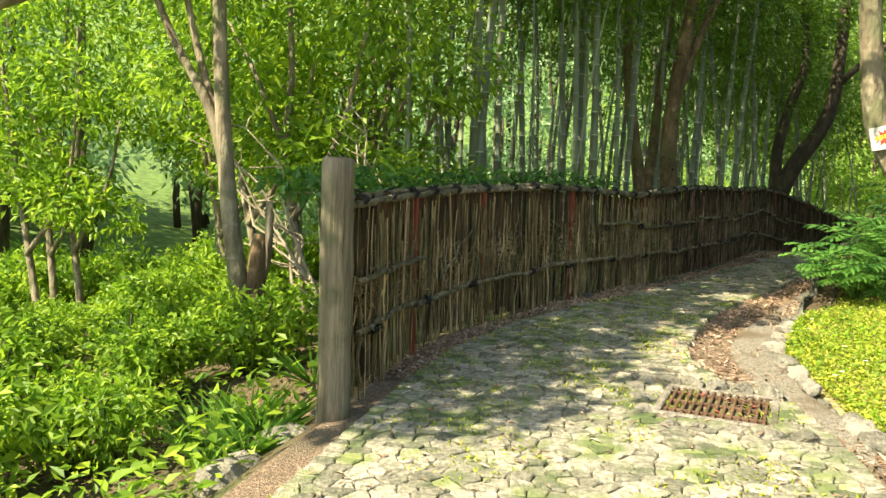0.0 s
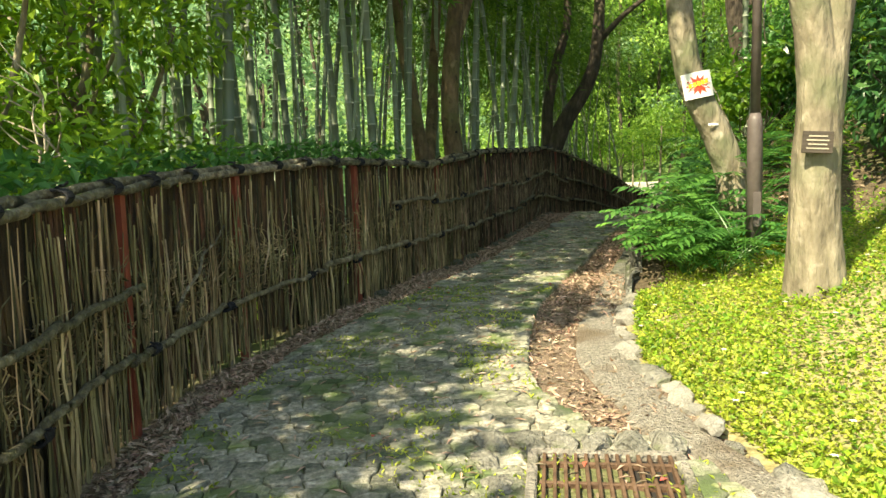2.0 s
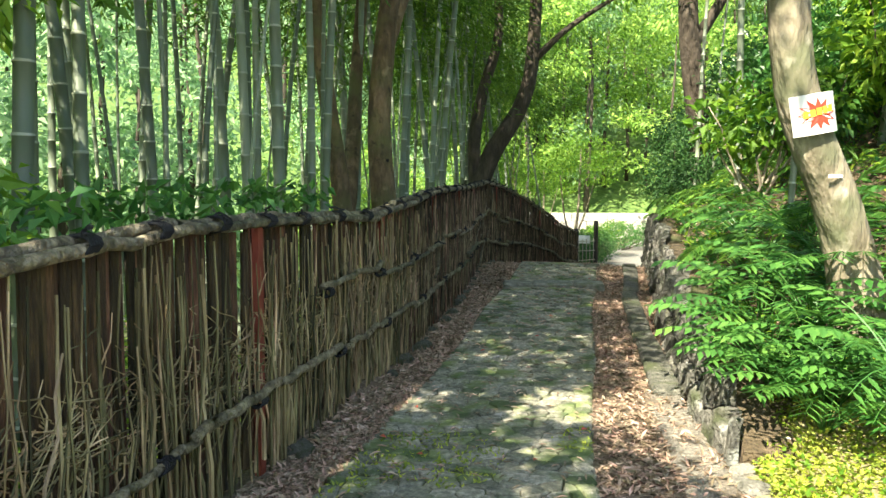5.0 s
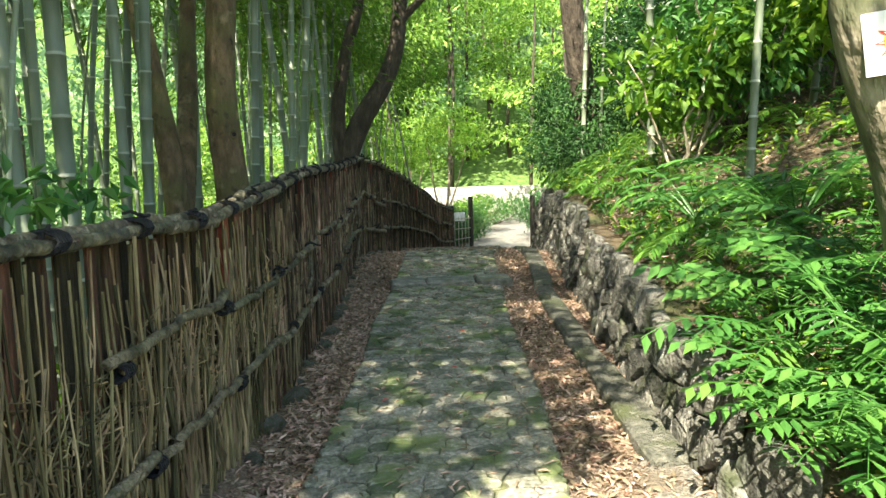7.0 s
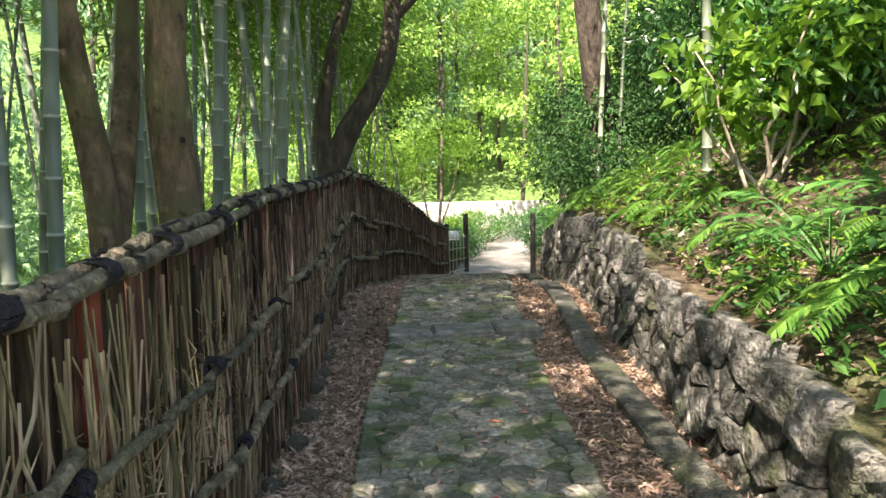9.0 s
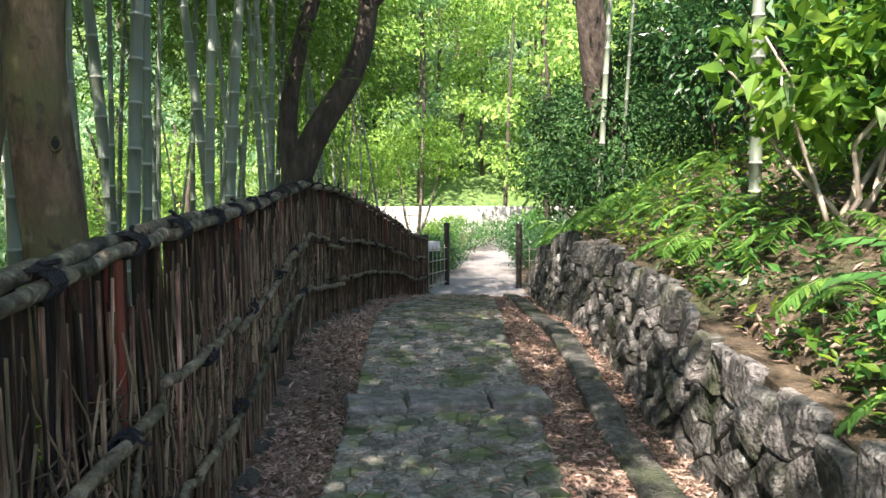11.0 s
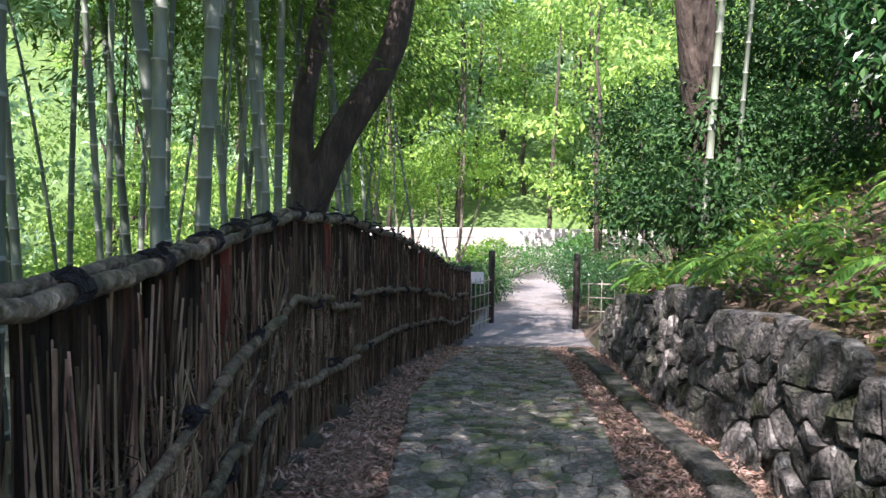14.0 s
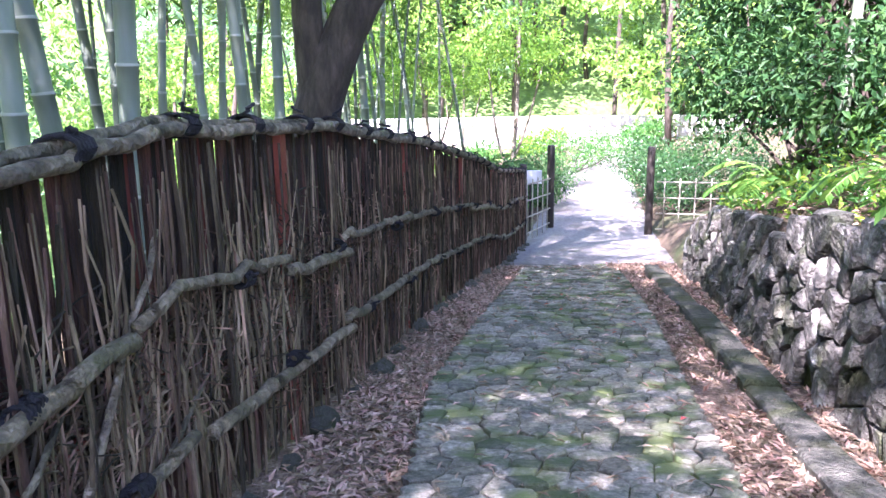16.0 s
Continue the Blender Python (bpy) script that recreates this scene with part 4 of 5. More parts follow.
spots = [(-1.32, 9.21, 0), (-1.13, 9.86, 1), (-2.06, 10.99, 3), (-1.95, 8.5, 5), (-0.46, 11.74, 3), (-0.12, 12.75, 1), (-1.44, 11.5, 0), (-0.39, 13.16, 0), (-0.22, 14.16, 2), (0.03, 14.67, 3), (0.58, 13.65, 1), (-0.67, 11.93, 3), (-1.27, 12.56, 4), 
         (0.12, 11.85, 0), (-0.18, 12.32, 1), (0.43, 12.85, 1), (2.0, 16.2, 3), (1.16, 15.21, 1), (0.6, 13.95, 3), (1.8, 16.89, 4), (3.0, 18.4, 0), (1.85, 15.9, 0), (1.5, 15.31, 4), (2.75, 17.95, 0),
         (2.43, 19.28, 3), (3.97, 20.04, 1), (5.8, 23.64, 2), (6.4, 24.7, 4), (9.0, 30.71, 3), (9.2, 28.8, 3), (1.9, 17.37, 0), (3.1, 19.02, 0), (2.42, 19.82, 3), (3.78, 21.27, 1), (4.05, 20.72, 2), (2.14, 20.3, 4),
         (3.2, 20.18, 3), (3.55, 21.19, 4), (3.71, 21.58, 5), (4.4, 22.12, 2), (6.0, 23.95, 3), (6.3, 24.9, 4), (6.8, 25.8, 4), (7.4, 26.6, 4), (-1.59, 10.39, 0), (-1.24, 10.55, 1), (-2.2, 9.75, 0), (-2.8, 9.3, 1), (-1.0, 12.4, 0), (0.4, 15.1, 2)]
rng = random.Random(11)
tries = 0
while len(spots) < 116 and tries < 4000:
    tries += 1
    y = rng.uniform(9.5, 33)
    d = rng.uniform(1.0, 6.0)
    x = at_y(FENCE, y) - d
    if all((x - a) ** 2 + (y - b) ** 2 > 0.2 for a, b, _ in spots) and not (y > 24 and d < 2.5):
        spots.append((x, y, rng.choice((1, 2, 3, 3, 4, 5, 0))))
spots += [(8.75, 19.2, 1), (9.05, 19.05, 3), (6.3, 14.1, 2), (7.8, 15.5, 3), (4.9, 11.2, 3), (8.9, 14.5, 1), (10.5, 17.5, 2), (7.2, 12.6, 5), (5.6, 9.4, 3), (6.8, 10.4, 1), (9.5, 12.4, 2)]
for i, (x, y, k) in enumerate(spots):
    sc = rng.uniform(0.88, 1.12)
    m = Matrix.Translation((x, y, ground_z(x, y) - 0.05)) @ Matrix.Rotation(rng.uniform(0, 6.28), 4, "Z") @ Matrix.Rotation(rng.gauss(0, 0.035), 4, "X")
    if i < len(KINDS):
        k = i
        KINDS[k].matrix_basis = m
    else:
        copy_thing(KINDS[k], m).scale = (sc, sc, sc)


# ---- trees ----
def limb(gm, pts, r0, r1, sides=10, wob=0.0, steps=4, flare=0.0):
    """A tapered limb through the given points, rounded by interpolation."""
    pts = [Vector(p) for p in pts]
    fine = []
    for k in range(len(pts) - 1):
        p0, p1, p2, p3 = pts[max(k - 1, 0)], pts[k], pts[k + 1], pts[min(k + 2, len(pts) - 1)]
        for j in range(steps):
            t = j / steps
            fine.append(0.5 * ((2 * p1) + (p2 - p0) * t + (2 * p0 - 5 * p1 + 4 * p2 - p3) * t * t + (3 * p1 - p0 - 3 * p2 + p3) * t ** 3))
    fine.append(pts[-1])
    n = len(fine) - 1
    gm.tube(fine, [max(0.004, (r0 + (r1 - r0) * k / n) * (1 + rng.uniform(-wob, wob)) * (1 + flare * math.exp(-(fine[k] - fine[0]).length / 0.22))) for k in range(n + 1)], sides)
    return fine


def tree(name, label, x, y, limbs, bark, blobs, leaf, count, ll, lw, seed, flare=1.35, group="", z=None):
    """limbs: (points relative to the foot, start radius, end radius); the first is the trunk."""
    ob = thing(name, label, "tree", group, at=(x, y, (ground_z(x, y) if z is None else z) - 0.1))
    for k, (pts, r0, r1) in enumerate(limbs):
        gm = Geo()
        if k == 0:
            limb(gm, pts, r0, r1, 14, 0.02, 6, flare - 1)
        else:
            limb(gm, pts, r0, r1, 9, 0.04)
        part("trunk" if k == 0 else "limb", gm.mesh("limb", M[bark], True), ob)
    if count:
        part("crown", cloud("crown", blobs, count, ll, lw, M[leaf], seed), ob)
    return ob


# pale-barked tree with the plaque, forked above head height
# its long third limb and first two leaf masses are unseen, added to shade the walk
tree("forked_tree", "smooth pale-barked forked tree with a wooden plaque tied on", 3.08, 6.62,
     [([(0, 0, 0), (-0.02, 0.0, 0.8), (0.0, 0, 1.4), (-0.06, 0, 1.9), (-0.2, 0, 2.5), (-0.35, -0.05, 3.1), (-0.5, 0.1, 4.6), (-0.8, 0.2, 6.5)], 0.175, 0.05), ([(0.02, 0, 1.2), (0.07, 0.0, 1.75), (0.17, 0.02, 2.3), (0.25, 0.05, 3.0), (0.5, 0.3, 4.6), (1.3, 0.6, 6.4)], 0.13, 0.05), ([(-0.5, 0.1, 4.6), (-1.6, 0.2, 5.5), (-3.2, 0.4, 6.1), (-4.8, 0.8, 6.3)], 0.07, 0.02)],
     "bark_pale", [((-3.2, 0.6, 6.5), (1.4, 1.6, 0.6)), ((-4.8, 2.4, 6.5), (1.5, 1.6, 0.6)), ((-0.8, 0.6, 6.6), (1.5, 1.5, 0.7)), ((1.2, 1.0, 6.8), (1.6, 1.4, 0.8)), ((0.4, 2.0, 7.4), (1.5, 1.5, 0.8))], "leaf_bright", 6500, 0.12, 0.055, 3)
gm = Geo().box(pose(0, 0, 0), 0.18, 0.022, 0.14, 0.004)
plaque = thing("tree_plaque", "small dark wooden name plaque fixed to a pale tree trunk", "sign", at=(2.96, 6.44, 1.86))
plaque.rotation_euler = (0, radians(4), radians(-22))
board = part("board", gm.mesh("board", M["plaque"]), plaque)
for k in range(4):
    part("lettering", Geo().box(pose(0, -0.013, 0.026 + k * 0.026), 0.13 - 0.02 * (k % 2), 0.004, 0.009).mesh("lettering", M["lettering"]), board, "faded pale lettering")
# leaning tree with the bright sign
tree("leaning_tree", "grey-brown leaning tree trunk with a white sign strapped round it", 3.7, 8.9,
     [([(0, 0, 0), (-0.1, 0, 0.45), (-0.26, 0, 0.9), (-0.56, 0, 1.55), (-0.68, 0, 2.5), (-0.75, 0.05, 3.5), (-1.0, 0.1, 5.4)], 0.165, 0.09), ([(-0.75, 0.05, 3.5), (-0.4, 0.2, 4.8), (-0.1, 0.5, 6.4)], 0.08, 0.04)],
     "bark_pale", [((-1.2, 0.3, 5.9), (1.2, 1.3, 0.6)), ((-0.2, 0.8, 6.8), (1.5, 1.5, 0.8))], "leaf_bright", 1800, 0.1, 0.045, 4)
# the sign wraps the front of the trunk
sign = thing("tree_sign", "white weatherproof sign with red burst and yellow lettering on trunk", "sign", at=(3.21, 8.9, 2.55))
sign.rotation_euler = (radians(1), radians(-10), radians(-12))


def curved(w, h, r, n=8, y0=0.0):
    vs, fs = [], []
    for k in range(n + 1):
        a = (k / n - 0.5) * w / r
        for z in (-h / 2, h / 2):
            vs += [(r * math.sin(a), -r * math.cos(a) - y0, z), (r * math.sin(a), -r * math.cos(a) - y0 + 0.004, z)]
    for k in range(n):
        a, b = 4 * k, 4 * k + 4
        fs += [(a, b, b + 2, a + 2), (a + 1, a + 3, b + 3, b + 1), (a + 2, b + 2, b + 3, a + 3), (a, a + 1, b + 1, b)]
    return vs, fs


vs, fs = curved(0.31, 0.24, 0.166, 12)
part("sheet", Geo().add(vs, fs).mesh("sheet", M["white"]), sign)
star, fs = [(0, -0.171, 0)], []
for k in range(24):
    a, r = 2 * math.pi * k / 24, (0.115 if k % 2 == 0 else 0.062)
    sx, sz = r * math.cos(a) * 1.1, r * math.sin(a) * 0.85
    star.append((0.171 * math.sin(sx / 0.171), -0.171 * math.cos(sx / 0.171), sz))
fs = [(0, 1 + k, 1 + (k + 1) % 24) for k in range(24)]
burst = part("burst", Geo().add(star, fs).mesh("burst", M["sign_red"]), sign, "red star burst")
for k in range(5):
    x = -0.076 + k * 0.038
    gm = Geo().box(pose(0.174 * math.sin(x / 0.174), -0.174 * math.cos(x / 0.174), -0.018 + 0.005 * k, 0, 0, math.degrees(x / 0.174)), 0.03, 0.003, 0.04)
    part("lettering", gm.mesh("lettering", M["sign_yellow"]), burst, "yellow lettering")
tag = thing("trunk_tag", "thin pale pink tag tied round the leaning trunk", "tag", at=(3.33, 8.9, 2.18))
vs, fs = curved(0.1, 0.02, 0.15)
part("strip", Geo().add(vs, fs).mesh("strip", M["white"]), tag)
# lamp post
lz = ground_z(3.4, 8.1)
lamp = thing("lamp_post", "slim brown painted steel lamp post among the shrubs", "lamp post", at=(3.4, 8.1, lz))
base = part("base", Geo().tube([(0, 0, -0.1), (0, 0, 1.1), (0, 0, 1.16), (0, 0, 1.22)], [0.064, 0.064, 0.06, 0.042], 14).mesh("base", M["lamp_paint"], True), lamp)
part("pole", Geo().tube([(0, 0, 1.2), (0.02, 0, 4.2)], [0.041, 0.034], 12).mesh("pole", M["lamp_paint"], True), lamp)
part("service_door", Geo().box(pose(-0.008, -0.063, 0.25), 0.07, 0.008, 0.3, 0.003).mesh("service_door", M["lamp_paint"]), base)
# brown tree with a knot hole, behind the fence
kt = tree("knotted_tree", "thick brown tree trunk with a knot hole rising behind fence", 1.42, 14.42,
          [([(0, 0, 0), (0.02, 0, 1.2), (-0.05, 0, 2.4), (0.05, 0.05, 3.6), (0.25, 0.1, 5.0), (0.5, 0.2, 8.0)], 0.18, 0.1), ([(0.05, 0.05, 3.4), (0.5, 0.4, 4.6), (1.2, 0.8, 6.2)], 0.11, 0.05)],
          "bark_brown", [((0.4, 0.3, 8.2), (1.8, 1.8, 1.0)), ((1.3, 0.9, 6.9), (1.6, 1.5, 0.8))], "leaf_bamboo", 4200, 0.13, 0.05, 5)
kz = 2.45 - kt.location.z
ring = [(0.03 + 0.026 * math.cos(a), -0.16 + 0.006 * math.sin(2 * a), kz + 0.04 * math.sin(a)) for a in np.linspace(0, 6.283, 15)]
part("knot", Geo().tube(ring, 0.009, 6, False).mesh("knot", M["bark_brown"], True), kt, "raised bark lip of a knot hole")
part("knot_hole", Geo().tube([(0.03, -0.12, kz), (0.03, -0.165, kz)], [0.02, 0.022], 8).mesh("knot_hole", M["pit"]), kt, "near-black plug standing for the shade in the knot hole")
# two-stemmed trunk beside it
# the last three leaf masses hang unseen overhead, added to shade wall and walk
tree("mossy_tree", "mossy brown two-stemmed tree trunk rising behind the fence", 0.92, 14.5,
     [([(0, 0, 0), (0.0, 0, 1.1), (-0.05, 0, 1.8), (-0.2, 0, 2.8), (-0.35, 0.1, 4.2), (-0.5, 0.3, 7.5)], 0.14, 0.08), ([(0.0, 0, 1.0), (0.1, 0.25, 1.7), (0.2, 0.6, 2.4), (0.3, 0.9, 3.6), (0.6, 1.2, 6.5)], 0.13, 0.07)],
     "bark_brown", [((-0.5, 0.4, 7.8), (1.6, 1.6, 0.9)), ((1.0, 0.4, 7.0), (1.5, 1.5, 0.8)), ((1.5, -1.8, 8.8), (2.2, 2.2, 0.8)), ((0.2, -3.2, 8.6), (2.0, 2.0, 0.8)), ((2.2, 0.6, 9.2), (2.0, 2.0, 0.8))], "leaf_bamboo", 9000, 0.13, 0.05, 6)
# dark forked tree near the crest
tree("dark_forked_tree", "large dark forked tree arching over the far fence", 4.75, 22.4,
     [([(0, 0, 0), (0.0, 0, 1.4), (0.1, 0, 2.3), (0.5, -0.1, 3.3), (1.1, -0.2, 4.3), (1.4, -0.2, 5.4), (1.6, 0, 8.0)], 0.32, 0.13), ([(0.06, 0, 1.9), (0.08, 0, 2.6), (0.05, 0, 3.6), (0.3, 0.1, 4.8), (0.7, 0.2, 6.2), (0.6, 0.4, 8.2)], 0.2, 0.09), ([(1.4, -0.2, 5.4), (2.2, -0.5, 6.2), (3.4, -0.8, 7.0)], 0.1, 0.04)],
     "bark_dark", [((1.6, 0, 8.0), (2.2, 2.0, 1.0)), ((3.4, -0.9, 7.4), (1.8, 1.6, 0.7)), ((0.5, 0.5, 8.6), (1.8, 1.8, 1.0))], "leaf_bright", 3800, 0.14, 0.065, 7)
# dark tree on the bank and a leafy one over the wall
tree("bank_tree", "dark leaning tree trunk on the bank above the wall", 9.3, 19.7,
     [([(0, 0, 0), (-0.1, 0, 1.5), (-0.45, -0.1, 3.2), (-0.6, -0.1, 4.8), (-0.4, 0, 7.5)], 0.3, 0.16), ([(-0.5, -0.1, 3.6), (0.2, -0.3, 4.8), (1.0, -0.6, 6.4)], 0.14, 0.06)],
     "bark_dark", [((-0.6, 0, 8.0), (2.4, 2.2, 1.2)), ((1.2, -0.6, 7.0), (2.2, 2.0, 1.1)), ((-2.0, -0.6, 7.2), (1.6, 1.6, 0.7))], "leaf_mid", 7000, 0.14, 0.065, 8)


def bush(name, label, x, y, blobs, leaf, count, ll, lw, seed, stems=6, group="", bark="bark_dark", droop=0.3):
    ob = thing(name, label, "shrub", group, at=(x, y, ground_z(x, y) - 0.03))
    gm = Geo()
    rnd = random.Random(seed)
    for k in range(stems):
        c, r = blobs[k % len(blobs)]
        e = Vector(c) + Vector((rnd.gauss(0, r[0] * 0.4), rnd.gauss(0, r[1] * 0.4), r[2] * 0.3))
        gm.tube(bent((rnd.gauss(0, 0.06), rnd.gauss(0, 0.06), -0.05), e, 5, 0.05, rnd), [0.022 - 0.003 * j for j in range(6)], 5)
    part("stem", gm.mesh("stem", M[bark], True), ob, "thin branching stems")
    part("leaves", cloud("leaves", blobs, count, ll, lw, M[leaf], seed, 0.35, droop), ob)
    return ob


bush("evergreen_tree", "dense dark green evergreen tree spreading over the wall end", 9.1, 19.9, [((-0.45, -0.9, 0.9), (0.9, 0.9, 0.7)), ((0.2, 0.5, 1.0), (1.0, 1.0, 0.8)), ((0.6, 1.8, 1.0), (1.1, 1.1, 0.9)), ((0.3, -0.2, 1.8), (1.2, 1.2, 0.9)), ((1.3, 0.6, 2.3), (1.4, 1.4, 1.0)), ((0.9, 1.9, 2.0), (1.2, 1.2, 0.9)), ((0.9, -1.2, 1.6), (1.1, 1.1, 0.9)), ((1.4, -0.3, 3.2), (1.4, 1.4, 0.9))], "leaf_ever", 27000, 0.09, 0.042, 21, 14)
bush("evergreen_shrub", "dark green glossy shrub on the bank above the wall", 8.6, 16.6, [((0, 0, 1.3), (1.3, 1.3, 1.1)), ((0.9, 0.5, 1.8), (1.2, 1.2, 1.0))], "leaf_dark", 4500, 0.12, 0.05, 22, 9)
bush("broadleaf_shrub", "light green broad-leaved shrub leaning over the bank", 5.75, 13.0, [((0, 0, 1.0), (0.9, 0.9, 0.6)), ((0.6, -0.4, 1.3), (0.8, 0.8, 0.5))], "leaf_bright", 950, 0.15, 0.08, 23, 8, bark="bark_grey")
bush("bank_shrub", "mid-green leafy shrub on the slope behind the wall", 6.4, 12.8, [((0, 0, 0.9), (1.0, 1.0, 0.7)), ((0.8, 0.5, 1.6), (1.1, 1.0, 0.8))], "leaf_mid", 3200, 0.11, 0.05, 24, 9)
bush("bank_shrub", "broad-leaved green shrub high on the wooded slope", 7.6, 14.3, [((0, 0, 1.4), (1.3, 1.2, 0.9)), ((0.8, -0.8, 2.0), (1.2, 1.2, 0.9))], "leaf_mid", 2600, 0.15, 0.07, 25, 9)
bush("bank_shrub", "tall mid-green shrub in the shade of the bank", 6.6, 10.6, [((0, 0, 1.4), (1.2, 1.2, 1.1)), ((0.8, 0.7, 2.2), (1.2, 1.2, 1.0))], "leaf_mid", 3200, 0.12, 0.055, 26, 9)
bush("bank_shrub", "deep green shrub behind the pale forked tree", 5.2, 8.6, [((0, 0, 1.0), (1.1, 1.1, 0.9)), ((0.9, 0.3, 1.7), (1.2, 1.1, 1.0))], "leaf_dark", 3400, 0.12, 0.055, 27, 9)
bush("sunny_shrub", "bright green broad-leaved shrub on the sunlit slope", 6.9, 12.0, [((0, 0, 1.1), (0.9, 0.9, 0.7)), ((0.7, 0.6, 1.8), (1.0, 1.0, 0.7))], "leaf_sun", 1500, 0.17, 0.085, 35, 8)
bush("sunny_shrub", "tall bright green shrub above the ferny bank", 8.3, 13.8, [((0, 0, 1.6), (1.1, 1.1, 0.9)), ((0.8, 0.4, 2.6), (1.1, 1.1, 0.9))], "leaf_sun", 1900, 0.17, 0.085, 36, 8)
bush("hedge", "clipped blue-green hedge beside the path beyond the gate", 13.1, 27.3, [((0, 0, 0.7), (1.2, 1.2, 0.75)), ((0.8, 1.6, 0.75), (1.3, 1.4, 0.75)), ((1.6, 3.4, 0.75), (1.3, 1.4, 0.75)), ((0.9, -1.2, 0.75), (1.2, 1.2, 0.75)), ((1.6, 0.6, 1.2), (1.3, 1.3, 0.7))], "leaf_dark", 17000, 0.07, 0.035, 28, 10, droop=0.0)
bush("gate_shrub", "dark green azalea shrub beside the path beyond the gate", 11.6, 30.6, [((0, 0, 0.6), (1.1, 1.3, 0.7)), ((0.6, 1.6, 0.6), (1.3, 1.3, 0.7))], "leaf_ever", 6500, 0.07, 0.035, 29, 8)
bush("gate_shrub", "rounded green shrub behind the bamboo lattice", 10.3, 29.4, [((0, 0, 0.8), (0.9, 0.9, 0.8)), ((0.5, 1.0, 0.7), (0.9, 0.9, 0.7))], "leaf_ever", 3600, 0.1, 0.05, 30, 8)
bush("gate_shrub", "low green shrub mound by the bend of the path", 15.6, 36.5, [((0, 0, 0.7), (2.0, 1.6, 0.8)), ((2.0, 1.0, 0.7), (1.6, 1.4, 0.7))], "leaf_mid", 4200, 0.09, 0.045, 31, 8)
for k, (x, y) in enumerate(((9.2, 42.5), (12.2, 44.0), (15.2, 44.6), (18.4, 44.2), (22.5, 42.2))):
    bush("wall_shrub", "loose sunlit shrub before the pale stone wall", x, y, [((0, 0, 0.6), (1.3, 1.0, 0.6)), ((0.7, 0.3, 0.8), (1.0, 0.9, 0.6)), ((-0.8, 0, 0.5), (0.9, 0.9, 0.5))], "leaf_bright" if k % 2 else "leaf_mid", 1700, 0.15, 0.07, 240 + k, 7, "shrubs before the wall")
# thin pale trees beyond the gate
for k, (x, y, l) in enumerate(((11.4, 32.0, 0.3), (10.0, 34.5, -0.3), (13.0, 40.0, 0.2))):
    tree("slender_tree", "slender pale-stemmed tree with light green leaves beyond gate", x, y,
         [([(0, 0, 0), (0.05, 0, 1.0), (0.1 + l * 0.3, 0, 2.4), (l, 0.1, 4.6)], 0.08, 0.03), ([(0.05, 0, 0.8), (-0.35, 0, 1.9), (-0.5, 0.2, 3.6)], 0.05, 0.02), ([(0.08, 0, 1.2), (0.5, 0, 2.2), (0.8, -0.2, 3.6)], 0.045, 0.02)],
         "bark_pale", [((l, 0, 4.4), (1.6, 1.5, 0.9)), ((-0.6, 0.3, 3.7), (1.1, 1.0, 0.6)), ((0.9, -0.2, 3.6), (1.1, 1.0, 0.6))], "leaf_bright", 2400, 0.11, 0.05, 50 + k, group="slender trees")


# ---- ferns and compound-leaved shrubs ----
def frond(length, droop, pairs, leaf_l, leaf_w, mat, rnd, a, rise, stalk):
    """One arching frond: a thin stalk with paired leaflets, starting at the foot of its plant."""
    P, D, N, L = [], [], [], []
    ln = length * (0.7 + 0.5 * rnd.random())
    out, up = np.array([math.cos(a), math.sin(a), 0]), np.array([0, 0, 1.0])
    rs = rise * (0.8 + 0.4 * rnd.random())
    pts = [out * ln * (j / 8 * 0.85) + up * ln * (rs * j / 8 * 1.6 - droop * (j / 8) ** 2 * 1.3) for j in range(9)]
    side = np.cross(out, up)
    for j in range(pairs):
        t = stalk + (1 - stalk) * (j + 0.5) / pairs
        i = min(7, int(t * 8))
        p = pts[i] + (pts[i + 1] - pts[i]) * (t * 8 - i)
        tang = pts[i + 1] - pts[i]
        tang = tang / np.linalg.norm(tang)
        size = math.sin(math.pi * min(1, 0.25 + 0.75 * (1 - (t - stalk) / (1 - stalk)) ** 0.8)) ** 0.6
        for sgn in (-1, 1):
            P.append(p)
            D.append(side * sgn + tang * 0.55 + rnd.normal(size=3) * 0.08 - up * 0.15)
            N.append(up + out * -0.3)
            L.append(leaf_l * max(0.3, size))
    P, D, N, L = np.array(P), np.array(D), np.array(N), np.array(L)
    D /= np.linalg.norm(D, axis=1)[:, None]
    S = np.cross(D, N)
    S /= np.linalg.norm(S, axis=1)[:, None]
    gm = Geo()
    gm.tube(pts, [0.006 * (1 - 0.08 * j) for j in range(9)], 3)
    for p, d, sd, l in zip(P, D, S, L):
        w = l * leaf_w / leaf_l / 2
        gm.add([p, p + d * l * 0.4 + sd * w, p + d * l - up * l * 0.1, p + d * l * 0.4 - sd * w], [(0, 1, 2), (0, 2, 3)])
    return gm.mesh("frond", mat)


def frond_plant(name, label, category, group, count, length, droop, pairs, leaf_l, leaf_w, mat, seed, rise=0.6, stalk=0.3):
    ob = thing(name, label, category, group)
    rnd = np.random.default_rng(seed)
    for k in range(count):
        part("frond", frond(length, droop, pairs, leaf_l, leaf_w, mat, rnd, 6.283 * (k + rnd.random() * 0.7) / count, rise, stalk), ob)
    return ob


ferns = [frond_plant("fern", "bright green arching fern growing on the bank", "fern", "bank ferns", 9, 0.6, 0.75, 18, 0.11, 0.032, M["leaf_fern"], 60 + k) for k in range(3)]
